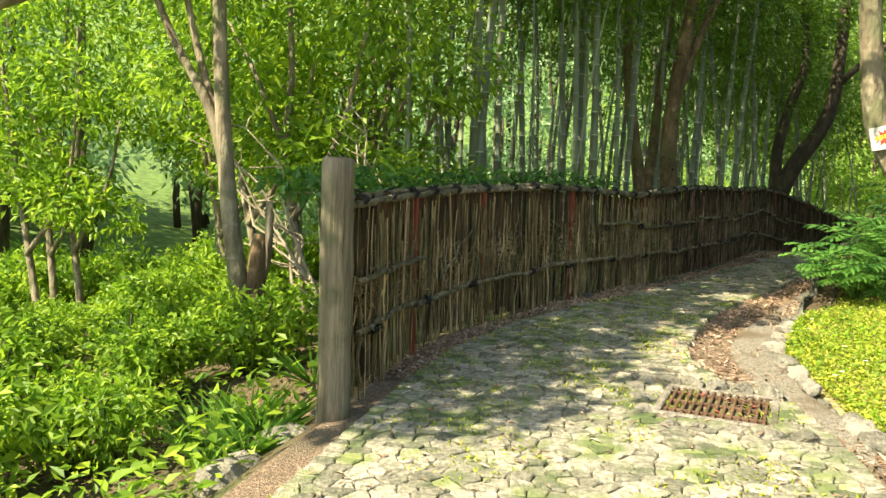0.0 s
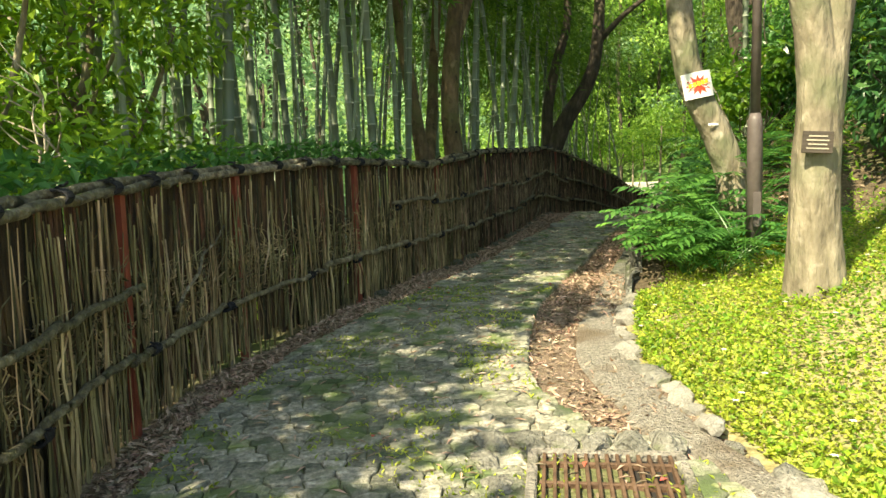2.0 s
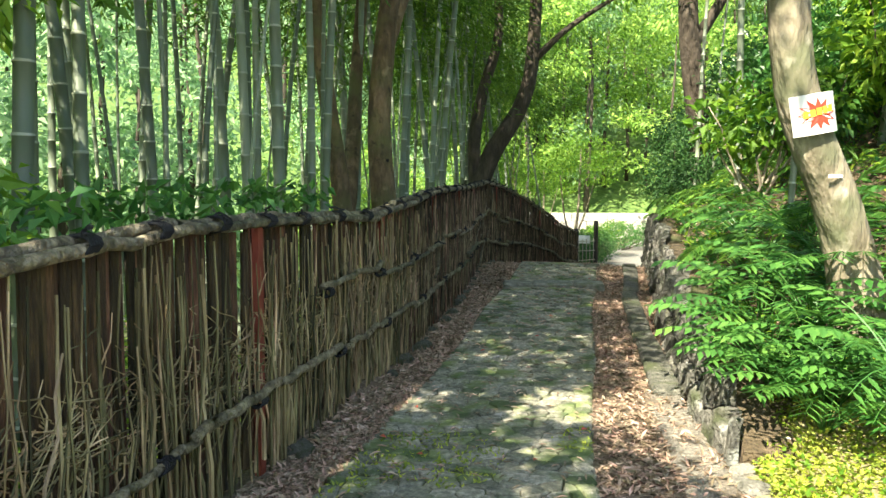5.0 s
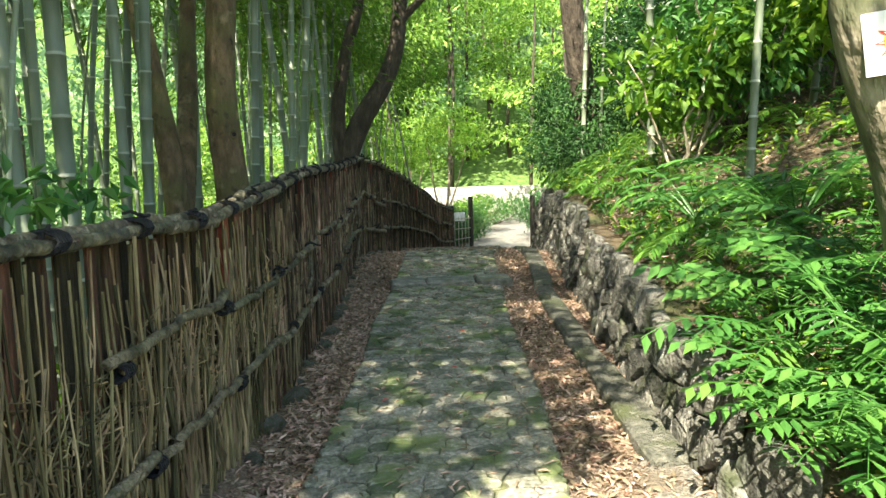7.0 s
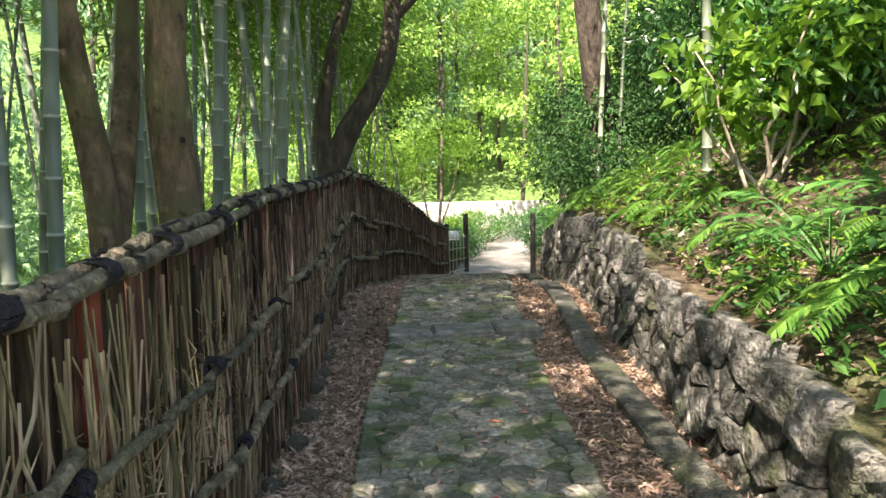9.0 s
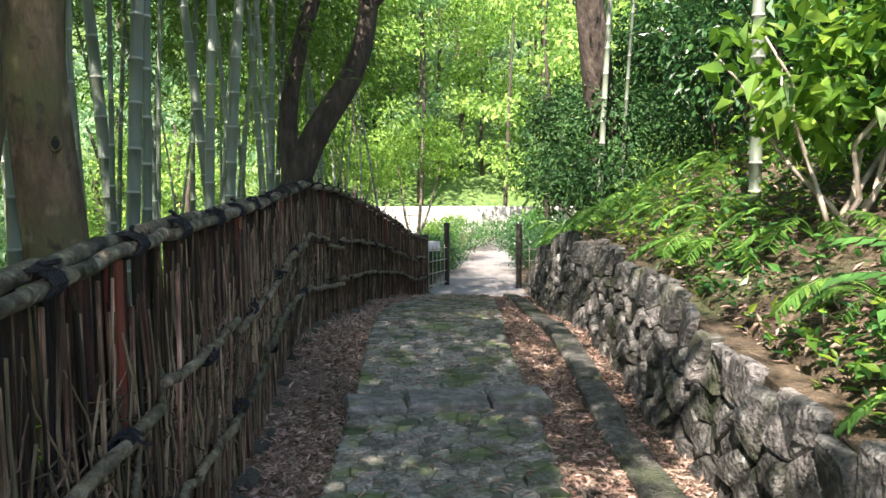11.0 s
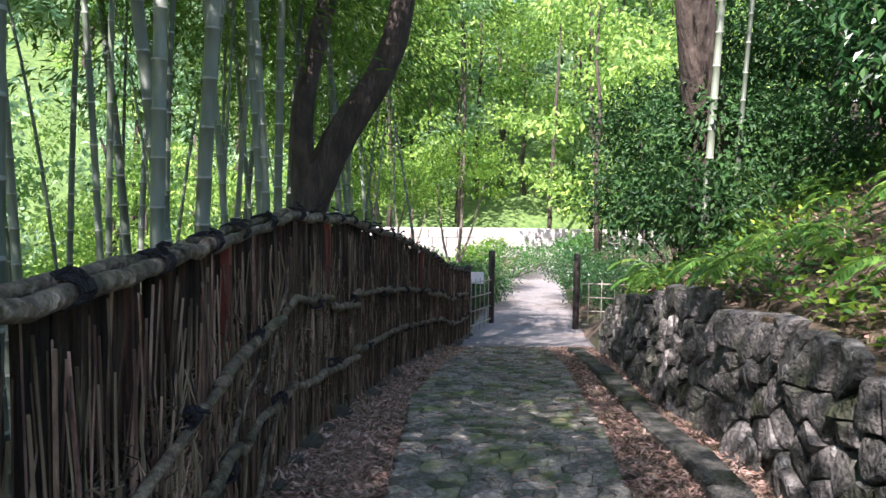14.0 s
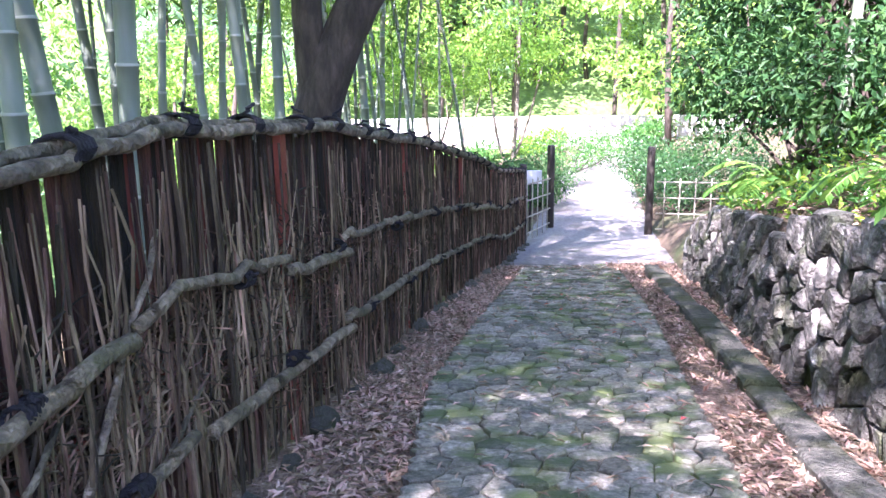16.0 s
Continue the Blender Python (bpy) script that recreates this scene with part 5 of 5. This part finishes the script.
nandina = [frond_plant("mahonia_shrub", "glossy green shrub with arching paired leaflets over wall", "shrub", "compound-leaved shrubs", 22, 0.75, 0.6, 9, 0.115, 0.046, M["leaf_mid"], 70 + k, rise=0.75, stalk=0.25) for k in range(3)]


def plant_out(kinds, places, lo, hi, lift=0.0):
    for i, (x, y) in enumerate(places):
        sc = rng.uniform(lo, hi)
        m = Matrix.Translation((x, y, ground_z(x, y) + lift)) @ Matrix.Rotation(rng.uniform(0, 6.28), 4, "Z") @ Matrix.Rotation(rng.gauss(0, 0.1), 4, "X")
        if i < len(kinds):
            kinds[i].matrix_basis = m
            kinds[i].scale = (sc, sc, sc)
        else:
            copy_thing(rng.choice(kinds), m).scale = (sc, sc, sc)


rng = random.Random(21)
near = [(2.72, 8.15), (2.9, 7.85), (3.15, 8.0), (2.8, 8.7), (2.75, 8.6), (2.95, 8.9), (3.15, 9.3), (3.3, 9.0), (3.45, 9.6), (3.9, 9.6), (2.9, 8.3), (3.1, 8.35), (3.75, 9.1), (4.2, 10.2), (4.4, 11.3)]
plant_out(nandina, [(x + 0.1, y) for x, y in near], 0.75, 1.15)
bank = []
while len(bank) < 70:
    y = rng.uniform(10.2, 21.2)
    d = 0.45 + 2.6 * rng.random() ** 1.3
    bank.append((at_y(WALL, y) + d / 0.88, y))
plant_out(ferns, bank, 0.5, 1.15)


# ---- undergrowth ----
def cover(name, label, region, count, ll, lw, mat, seed, height=0.06, category="ground cover", upright=0.5):
    """Small leaves over a stretch of ground, thicker in drifts."""
    rnd = np.random.default_rng(seed)
    P = []
    while len(P) < count:
        x, y = region(rnd)
        if noise.noise((x * 0.9, y * 0.9, seed)) + rnd.random() * 0.9 < 0.3:
            continue
        P.append((x, y, ground_z(x, y) + height * rnd.random()))
    n = len(P)
    d = rnd.normal(size=(n, 3)) * np.array([1, 1, 0.3]) + np.array([0, 0, upright])
    nr = rnd.normal(size=(n, 3)) * 0.5 + np.array([0, 0, 1])
    ln = ll * (0.6 + 0.8 * rnd.random(n))
    return thing(name, label, category, kind="stuff", me=leaf_mesh(name, P, d, nr, ln, ln * lw / ll, M[mat], 0.15))


def lawn_spot(r):
    y = 2.2 + 6.4 * r.random()
    return at_y(WALL, y) + 0.07 + 3.4 * r.random() ** 1.2, y


def bank_spot(r):
    y = 8.6 + 13 * r.random()
    return at_y(WALL, y) + 0.3 + 6 * r.random() ** 1.5, y


def left_spot(r):
    y = 0.5 + 14 * r.random()
    return at_y(FENCE, y) - 0.25 - 9 * r.random() ** 1.3, y


def strip_spot(r):
    y = 5 + 18 * r.random()
    if r.random() < 0.5:
        return at_y(FENCE, y) + 0.06 + (at_y(PAVE_L, y) - at_y(FENCE, y) - 0.02) * r.random() ** 0.8, y
    y = 8 + 15 * r.random() ** 1.0 if r.random() < 0.88 else 3 + 5 * r.random()
    return at_y(PAVE_R, y) + 0.02 + (at_y(WALL, y) - at_y(PAVE_R, y) - 0.02) * r.random(), y


def pave_spot(r):
    y = 2.5 + 20 * r.random()
    return at_y(PAVE_L, y) + (at_y(PAVE_R, y) - at_y(PAVE_L, y)) * r.random(), y


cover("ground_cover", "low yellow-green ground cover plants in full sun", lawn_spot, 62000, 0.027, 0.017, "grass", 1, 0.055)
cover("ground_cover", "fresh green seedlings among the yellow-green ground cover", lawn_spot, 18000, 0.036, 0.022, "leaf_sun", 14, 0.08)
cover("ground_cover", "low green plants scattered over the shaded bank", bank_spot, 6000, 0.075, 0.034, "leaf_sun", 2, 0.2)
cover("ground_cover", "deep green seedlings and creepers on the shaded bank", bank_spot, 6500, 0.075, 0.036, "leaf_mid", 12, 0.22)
cover("fallen_leaves", "dry brown leaves scattered over the bank", bank_spot, 11000, 0.07, 0.022, "dry", 3, 0.02, "leaf litter", 0.0)
cover("ground_cover", "tangled green undergrowth on the slope behind the fence", left_spot, 16000, 0.09, 0.04, "leaf_sun", 4, 0.4)
cover("fallen_leaves", "dry pinkish-brown bamboo leaves littering the strips beside paving", strip_spot, 60000, 0.052, 0.015, "dry", 5, 0.022, "leaf litter", 0.05)
cover("fallen_leaves", "rotting dark brown leaves under the dry litter", strip_spot, 9000, 0.05, 0.018, "dry_dark", 15, 0.012, "leaf litter", 0.0)
for o_, cnt in ((6, 1700),):
    rnd = np.random.default_rng(o_)
    P = np.array([(x, y, path_z(x, y) + 0.066) for x, y in (pave_spot(rnd) for _ in range(cnt))])
    thing("fallen_leaves", "sparse dry leaves lying on the stone setts", "leaf litter", kind="stuff", me=leaf_mesh("fallen_leaves", P, rnd.normal(size=(cnt, 3)) * [1, 1, 0.05], rnd.normal(size=(cnt, 3)) * 0.2 + [0, 0, 1], 0.07, 0.014, M["dry"]))
    P = np.array([(x, y, path_z(x, y) + 0.066) for x, y in (pave_spot(rnd) for _ in range(40))])
    thing("fallen_leaves", "few fallen red leaves on the stone setts", "leaf litter", kind="stuff", me=leaf_mesh("fallen_leaves", P, rnd.normal(size=(40, 3)) * [1, 1, 0.05], rnd.normal(size=(40, 3)) * 0.2 + [0, 0, 1], 0.05, 0.025, M["dry_red"]))
    cnt = 4200
    Q = [p for p in (pave_spot(rnd) for _ in range(cnt * 6)) if noise.noise((p[0] * 1.8, p[1] * 1.8, 8)) > 0.05 and p[1] < 9][:cnt]
    P = np.array([(x, y, path_z(x, y) + 0.045) for x, y in Q])
    thing("joint_weeds", "small green weeds sprouting in the paving joints", "weeds", kind="stuff", me=leaf_mesh("joint_weeds", P, rnd.normal(size=(len(P), 3)) * [1, 1, 0.2] + [0, 0, 0.8], rnd.normal(size=(len(P), 3)) * 0.4 + [0, 0, 1], 0.035, 0.014, M["grass"]))
# white flowers in the sunny ground cover
rnd = np.random.default_rng(9)
FP = []
for _ in range(90):
    x, y = lawn_spot(rnd)
    for k in range(5):
        FP.append((x, y, ground_z(x, y) + 0.11, k * 1.257))
FP = np.array(FP)
thing("white_flowers", "small white flowers dotted through the ground cover", "flowers", kind="stuff", me=leaf_mesh("white_flowers", FP[:, :3], np.stack([np.cos(FP[:, 3]), np.sin(FP[:, 3]), 0 * FP[:, 3] + 0.2], 1), np.tile([0, 0, 1.0], (len(FP), 1)), 0.02, 0.014, M["petal"]))

# ---- planted slope by the post ----
rng = random.Random(31)
for k, (x, y, h) in enumerate(((-3.5, 8.1, 5.0), (-2.7, 7.4, 4.6), (-7.0, 8.6, 5.0), (-6.6, 8.9, 4.4), (-7.6, 9.6, 5.2), (-2.6, 8.6, 3.9), (-2.2, 9.0, 4.2), (-4.6, 9.4, 5.0), (-5.4, 11.0, 5.0), (-3.3, 10.2, 5.2))):
    l = rng.uniform(-0.7, 0.5)
    tree("pale_stemmed_tree", "thin pale-stemmed crooked tree with light green leaves", x, y,
         [([(0, 0, 0), (-0.1 + l * 0.1, 0, 0.9), (-0.25 + l * 0.3, 0.1, 2.0), (l, 0.1, h * 0.65), (l * 1.5, 0.2, h)], rng.uniform(0.055, 0.085), 0.025), ([(-0.15 + l * 0.2, 0, 1.3), (0.25, 0.1, 2.2), (0.6, -0.1, h * 0.7)], 0.04, 0.015), ([(-0.25 + l * 0.3, 0.1, 2.0), (-0.7, 0, 2.9), (-1.1, 0.2, h * 0.75)], 0.038, 0.014)],
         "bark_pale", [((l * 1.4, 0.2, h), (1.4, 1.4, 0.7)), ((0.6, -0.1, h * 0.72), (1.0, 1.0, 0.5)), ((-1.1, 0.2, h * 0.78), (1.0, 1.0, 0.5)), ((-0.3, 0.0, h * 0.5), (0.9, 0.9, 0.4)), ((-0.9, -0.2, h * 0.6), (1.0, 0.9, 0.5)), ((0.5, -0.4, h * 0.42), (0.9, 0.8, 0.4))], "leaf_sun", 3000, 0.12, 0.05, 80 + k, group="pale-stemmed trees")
tree("overhanging_tree", "leafy light green tree overhanging the start of the walk", -4.7, 3.4,
     [([(0, 0, 0), (0.1, 0, 1.5), (0.5, 0, 3.0), (0.9, 0.2, 4.6), (1.2, 0.4, 5.6)], 0.12, 0.05), ([(0.5, 0, 3.0), (1.3, 0.4, 4.2), (2.0, 1.1, 5.2)], 0.07, 0.03), ([(0.7, 0.1, 3.6), (1.0, 0.9, 4.4), (1.3, 1.8, 4.9)], 0.05, 0.02)],
     "bark_pale", [((1.2, 0.8, 5.6), (1.6, 1.6, 0.7)), ((2.0, 1.2, 5.5), (1.5, 1.4, 0.6)), ((1.4, 2.1, 4.9), (1.3, 1.3, 0.5))], "leaf_sun", 1300, 0.13, 0.06, 79)
tree("pale_barked_tree", "pale lichened tree with a forked trunk behind the post", -2.85, 6.3,
     [([(0, 0, 0), (-0.08, 0, 0.6), (-0.2, 0, 1.4), (-0.28, 0, 2.3), (-0.33, 0, 3.4), (-0.4, 0.1, 5.2)], 0.1, 0.05), ([(-0.2, 0, 1.5), (-0.4, 0, 2.3), (-0.8, 0.0, 3.0), (-1.4, 0.1, 4.2)], 0.06, 0.025), ([(-0.25, 0, 2.0), (-0.6, 0.1, 2.9), (-0.9, 0.1, 4.2)], 0.05, 0.02), ([(-0.05, 0, 0.35), (0.12, 0.1, 0.9), (0.15, 0.1, 1.5)], 0.05, 0.035)],
     "bark_pale", [((-0.4, 0.1, 5.2), (1.5, 1.5, 0.7)), ((-0.1, -0.5, 6.1), (1.7, 1.6, 0.7)), ((-1.4, 0.1, 4.3), (1.1, 1.1, 0.5)), ((-0.7, 0.3, 3.7), (1.0, 1.0, 0.4))], "leaf_sun", 1700, 0.11, 0.055, 78)
# tall unseen trees, added so that their crowns shade the walk
for k, (x, y, ends) in enumerate(((-5.3, 4.3, ((1.5, -2.8, 6.3), (1.9, -1.7, 6.4), (2.2, -0.6, 6.3), (2.5, 0.9, 6.4), (3.3, 0.6, 6.5), (2.9, 2.3, 6.5))), (-5.6, 5.4, ((4.0, 1.5, 6.9), (4.8, 3.1, 7.0), (5.9, 4.6, 7.3))))):
    tree("shade_tree", "unseen tall spreading tree added to shade the walk", x, y,
         [([(0, 0, 0), (0.1, 0, 1.6), (0.3, 0.1, 3.4), (0.8, 0.3, 5.2)], 0.17, 0.09)] + [([(0.3, 0.1, 3.4), (0.3 + e[0] * 0.4, e[1] * 0.4, 4.9), e], 0.07, 0.02) for e in ends],
         "bark_pale", [(e, (1.15, 1.15, 0.5)) for e in ends], "leaf_sun", 1250 * len(ends), 0.17, 0.085, 75 + k, group="shade trees")
# bare white branching shrub
bare = thing("bare_shrub", "leafless shrub with pale bleached branches behind the post", "shrub", at=(-2.1, 6.9, ground_z(-2.1, 6.9) - 0.05))
for k in range(9):
    gm = Geo()
    e = Vector((rng.uniform(-1.6, 0.3), rng.uniform(-0.4, 0.5), rng.uniform(1.2, 2.0)))
    pts = bent((0, 0, 0), e, 6, 0.08, rng)
    gm.tube(pts, [0.024 - 0.003 * j for j in range(7)], 5)
    for j in range(2, 7):
        for _ in range(2):
            q = pts[j] + Vector((rng.uniform(-0.45, 0.25), rng.uniform(-0.3, 0.3), rng.uniform(-0.05, 0.35)))
            gm.tube(bent(pts[j], q, 3, 0.03, rng), [0.009, 0.007, 0.005, 0.003], 4)
    part("branch", gm.mesh("branch", M["bark_grey"], True), bare)
stump = thing("stump", "broken mossy tree stump among the undergrowth", "stump", at=(-2.75, 6.2, ground_z(-2.75, 6.2) - 0.1), me=Geo().tube([(0, 0, 0), (0.02, 0, 0.5), (0.03, 0, 1.0), (0.05, 0, 1.2)], [0.1, 0.085, 0.08, 0.05], 10).mesh("stump", M["bark_brown"], True))
left_places = [(-2.75, 3.9), (-3.2, 3.2), (-3.9, 4.2), (-2.9, 4.9), (-4.6, 5.3), (-3.7, 5.8), (-2.4, 5.5), (-5.4, 6.6), (-4.6, 7.4), (-2.9, 2.6), (-3.9, 2.4), (-5.8, 4.6), (-6.5, 6.0), (-3.4, 7.9), (-6.0, 8.0), (-7.5, 7.2)]
shrub_kinds = []
for k in range(3):
    shrub_kinds.append(bush("slope_shrub", "leafy bright green shrub on the sunlit planted slope", 0, 0, [((0, 0, 0.35), (0.55, 0.55, 0.35)), ((0.3, 0.2, 0.55), (0.45, 0.45, 0.3)), ((-0.3, 0.1, 0.5), (0.4, 0.45, 0.3))], "leaf_sun", 2400, 0.075, 0.035, 90 + k, 8, "slope shrubs"))
plant_out(shrub_kinds, left_places, 0.75, 1.25, -0.03)
back = []
while len(back) < 26:
    p = (rng.uniform(-11, -3.2), rng.uniform(8.5, 15.0))
    if p[0] < at_y(FENCE, p[1]) - 1.2:
        back.append(p)
for x, y in back:
    sc = rng.uniform(1.0, 1.6)
    copy_thing(rng.choice(shrub_kinds), Matrix.Translation((x, y, ground_z(x, y) - 0.05)) @ Matrix.Rotation(rng.uniform(0, 6.28), 4, "Z")).scale = (sc, sc, sc * 1.15)
# strap-leaved tufts by the post
tuft_kinds = []
for k in range(2):
    rnd = np.random.default_rng(100 + k)
    n = 60
    a = rnd.random(n) * 6.283
    P = np.stack([np.cos(a) * 0.03, np.sin(a) * 0.03, 0 * a], 1)
    D = np.stack([np.cos(a), np.sin(a), 0.5 + rnd.random(n)], 1)
    tuft_kinds.append(thing("grass_tuft", "tuft of long pale green strap leaves beside the post", "grass", "strap-leaved tufts", me=leaf_mesh("grass_tuft", P, D, np.tile([0, 0, 1.0], (n, 1)) + rnd.normal(size=(n, 3)) * 0.1, 0.2 + 0.2 * rnd.random(n), 0.014, M["leaf_fern"], 0.2)))
plant_out(tuft_kinds, [(-1.75, 4.35), (-1.95, 4.6), (-1.7, 4.05), (-2.05, 4.2), (-1.9, 3.9), (-1.65, 4.95)], 0.9, 1.4)
# creeper over the fence head
CR = []
rnd = np.random.default_rng(33)
for _ in range(900):
    s = rnd.random() ** 1.2 * s_of_y(10)
    p = fence_at(s, 1.3 + 0.16 * rnd.random(), -0.1 - 0.5 * rnd.random())
    CR.append(tuple(p))
thing("climbing_shrub", "green leafy shrub tops showing just above the fence", "shrub", kind="stuff", me=leaf_mesh("climbing_shrub", CR, rnd.normal(size=(900, 3)), rnd.normal(size=(900, 3)) * 0.4 + [0, 0, 1], 0.09, 0.05, M["leaf_mid"]))


# ---- woods around ----
def woods(name, label, places, count, ll, seed, mat="leaf_far", trunks=True):
    """A far stand of trees: leaf masses with gaps over a few trunks."""
    rnd = random.Random(seed)
    blobs, gm = [], Geo()
    for x, y, h, r in places:
        z = ground_z(x, y)
        for _ in range(7):
            blobs.append(((x + rnd.gauss(0, r * 0.5), y + rnd.gauss(0, r * 0.5), z + h * rnd.uniform(0.12, 1.0)), (r * rnd.uniform(0.35, 0.7), r * rnd.uniform(0.35, 0.7), r * rnd.uniform(0.2, 0.4))))
        gm.tube(bent((x, y, z - 0.2), (x + rnd.uniform(-0.6, 0.6), y, z + h * 0.85), 5, 0.12, rnd), [0.16, 0.14, 0.12, 0.1, 0.07, 0.04], 6)
    ob = thing(name, label, "woods", kind="stuff", me=cloud(name, blobs, count, ll, ll * 0.5, M[mat], seed, 0.3))
    part("trunks", gm.mesh("trunks", M["bark_dark"], True), ob, "dark trunks among the leaves")


rng = random.Random(77)


def ring(n, fx, fy):
    return [(fx(), fy(), rng.uniform(6, 11), rng.uniform(2.2, 3.6)) for _ in range(n)]


woods("far_woods", "light green woods beyond the bamboo grove, haze in the leaf colour", [(at_y(FENCE, y) - d, y, h, r) for y, d, h, r in ((rng.uniform(10, 44), rng.uniform(15, 27), rng.uniform(7, 15), rng.uniform(2.8, 4.4)) for _ in range(46))], 48000, 0.34, 201, "leaf_haze")
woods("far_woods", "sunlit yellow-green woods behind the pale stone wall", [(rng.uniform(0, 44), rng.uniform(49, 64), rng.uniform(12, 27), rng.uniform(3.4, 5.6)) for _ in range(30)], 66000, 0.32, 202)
woods("far_woods", "trees mixed into the woods, leaves coloured pale blue-green for haze", [(rng.uniform(0, 44), rng.uniform(49, 66), rng.uniform(10, 24), rng.uniform(3.0, 4.6)) for _ in range(28)], 58000, 0.34, 209, "leaf_haze")
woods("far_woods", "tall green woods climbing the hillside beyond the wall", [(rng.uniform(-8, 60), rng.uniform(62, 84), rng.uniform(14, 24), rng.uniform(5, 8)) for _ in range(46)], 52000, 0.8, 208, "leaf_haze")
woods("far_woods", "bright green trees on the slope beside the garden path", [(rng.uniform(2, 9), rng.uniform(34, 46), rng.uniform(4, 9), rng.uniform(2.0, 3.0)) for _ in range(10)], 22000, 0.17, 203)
woods("bank_woods", "dark green woods covering the upper bank", [(at_y(WALL, y) + d, y, h, r) for y, d, h, r in ((rng.uniform(4, 30), rng.uniform(7.5, 16), rng.uniform(6, 11), rng.uniform(2.2, 3.4)) for _ in range(36))], 36000, 0.2, 204, "leaf_ever")
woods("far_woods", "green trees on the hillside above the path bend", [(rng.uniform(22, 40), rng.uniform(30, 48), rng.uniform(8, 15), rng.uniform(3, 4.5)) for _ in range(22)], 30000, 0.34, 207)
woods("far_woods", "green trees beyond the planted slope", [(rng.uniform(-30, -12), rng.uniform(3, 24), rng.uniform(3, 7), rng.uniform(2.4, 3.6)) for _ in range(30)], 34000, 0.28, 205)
woods("near_woods", "trees standing behind the start of the walk", [(rng.uniform(-14, 12), rng.uniform(-24, -14), rng.uniform(6, 9), rng.uniform(2.4, 3.2)) for _ in range(12)], 7000, 0.26, 206)

# ---- single stones and twigs of the nearest stretch ----
for poly, low, top in SETTS:
    part("sett", Geo().prism(poly, low, top, 0.009).mesh("sett", M["sett_piece"]), paving)
for s0, h0, poly, depth, ta, tb in STONES:
    n = len(poly)
    vs = []
    for shrink, out in ((1.0, -0.03), (1.0, depth * 0.55), (0.88, depth * 0.95), (0.5, depth * 1.05)):
        for a, b in poly:
            q = wall_at(s0 + (a - s0) * shrink, max(-0.08, h0 + (b - h0) * shrink), out + (a - s0) * ta * shrink + (b - h0) * tb * shrink)
            vs.append(q + Vector((noise.noise(q * 9), noise.noise(q * 9 + Vector((5, 0, 0))), noise.noise(q * 9 + Vector((0, 5, 0))))) * 0.02)
    fs = [tuple(3 * n + j for j in range(n))]
    for k in range(3):
        for j in range(n):
            a, b = k * n + j, k * n + (j + 1) % n
            fs.append((a, b, b + n, a + n))
    part("stone", Geo().add(vs, fs).mesh("stone", M["wallstone"]), retaining)
for pts, r in TWIGS:
    gm = Geo()
    twig(gm, pts, r, r * 0.7, 5)
    part("stick", gm.mesh("stick", M["twig_piece"]), fence)
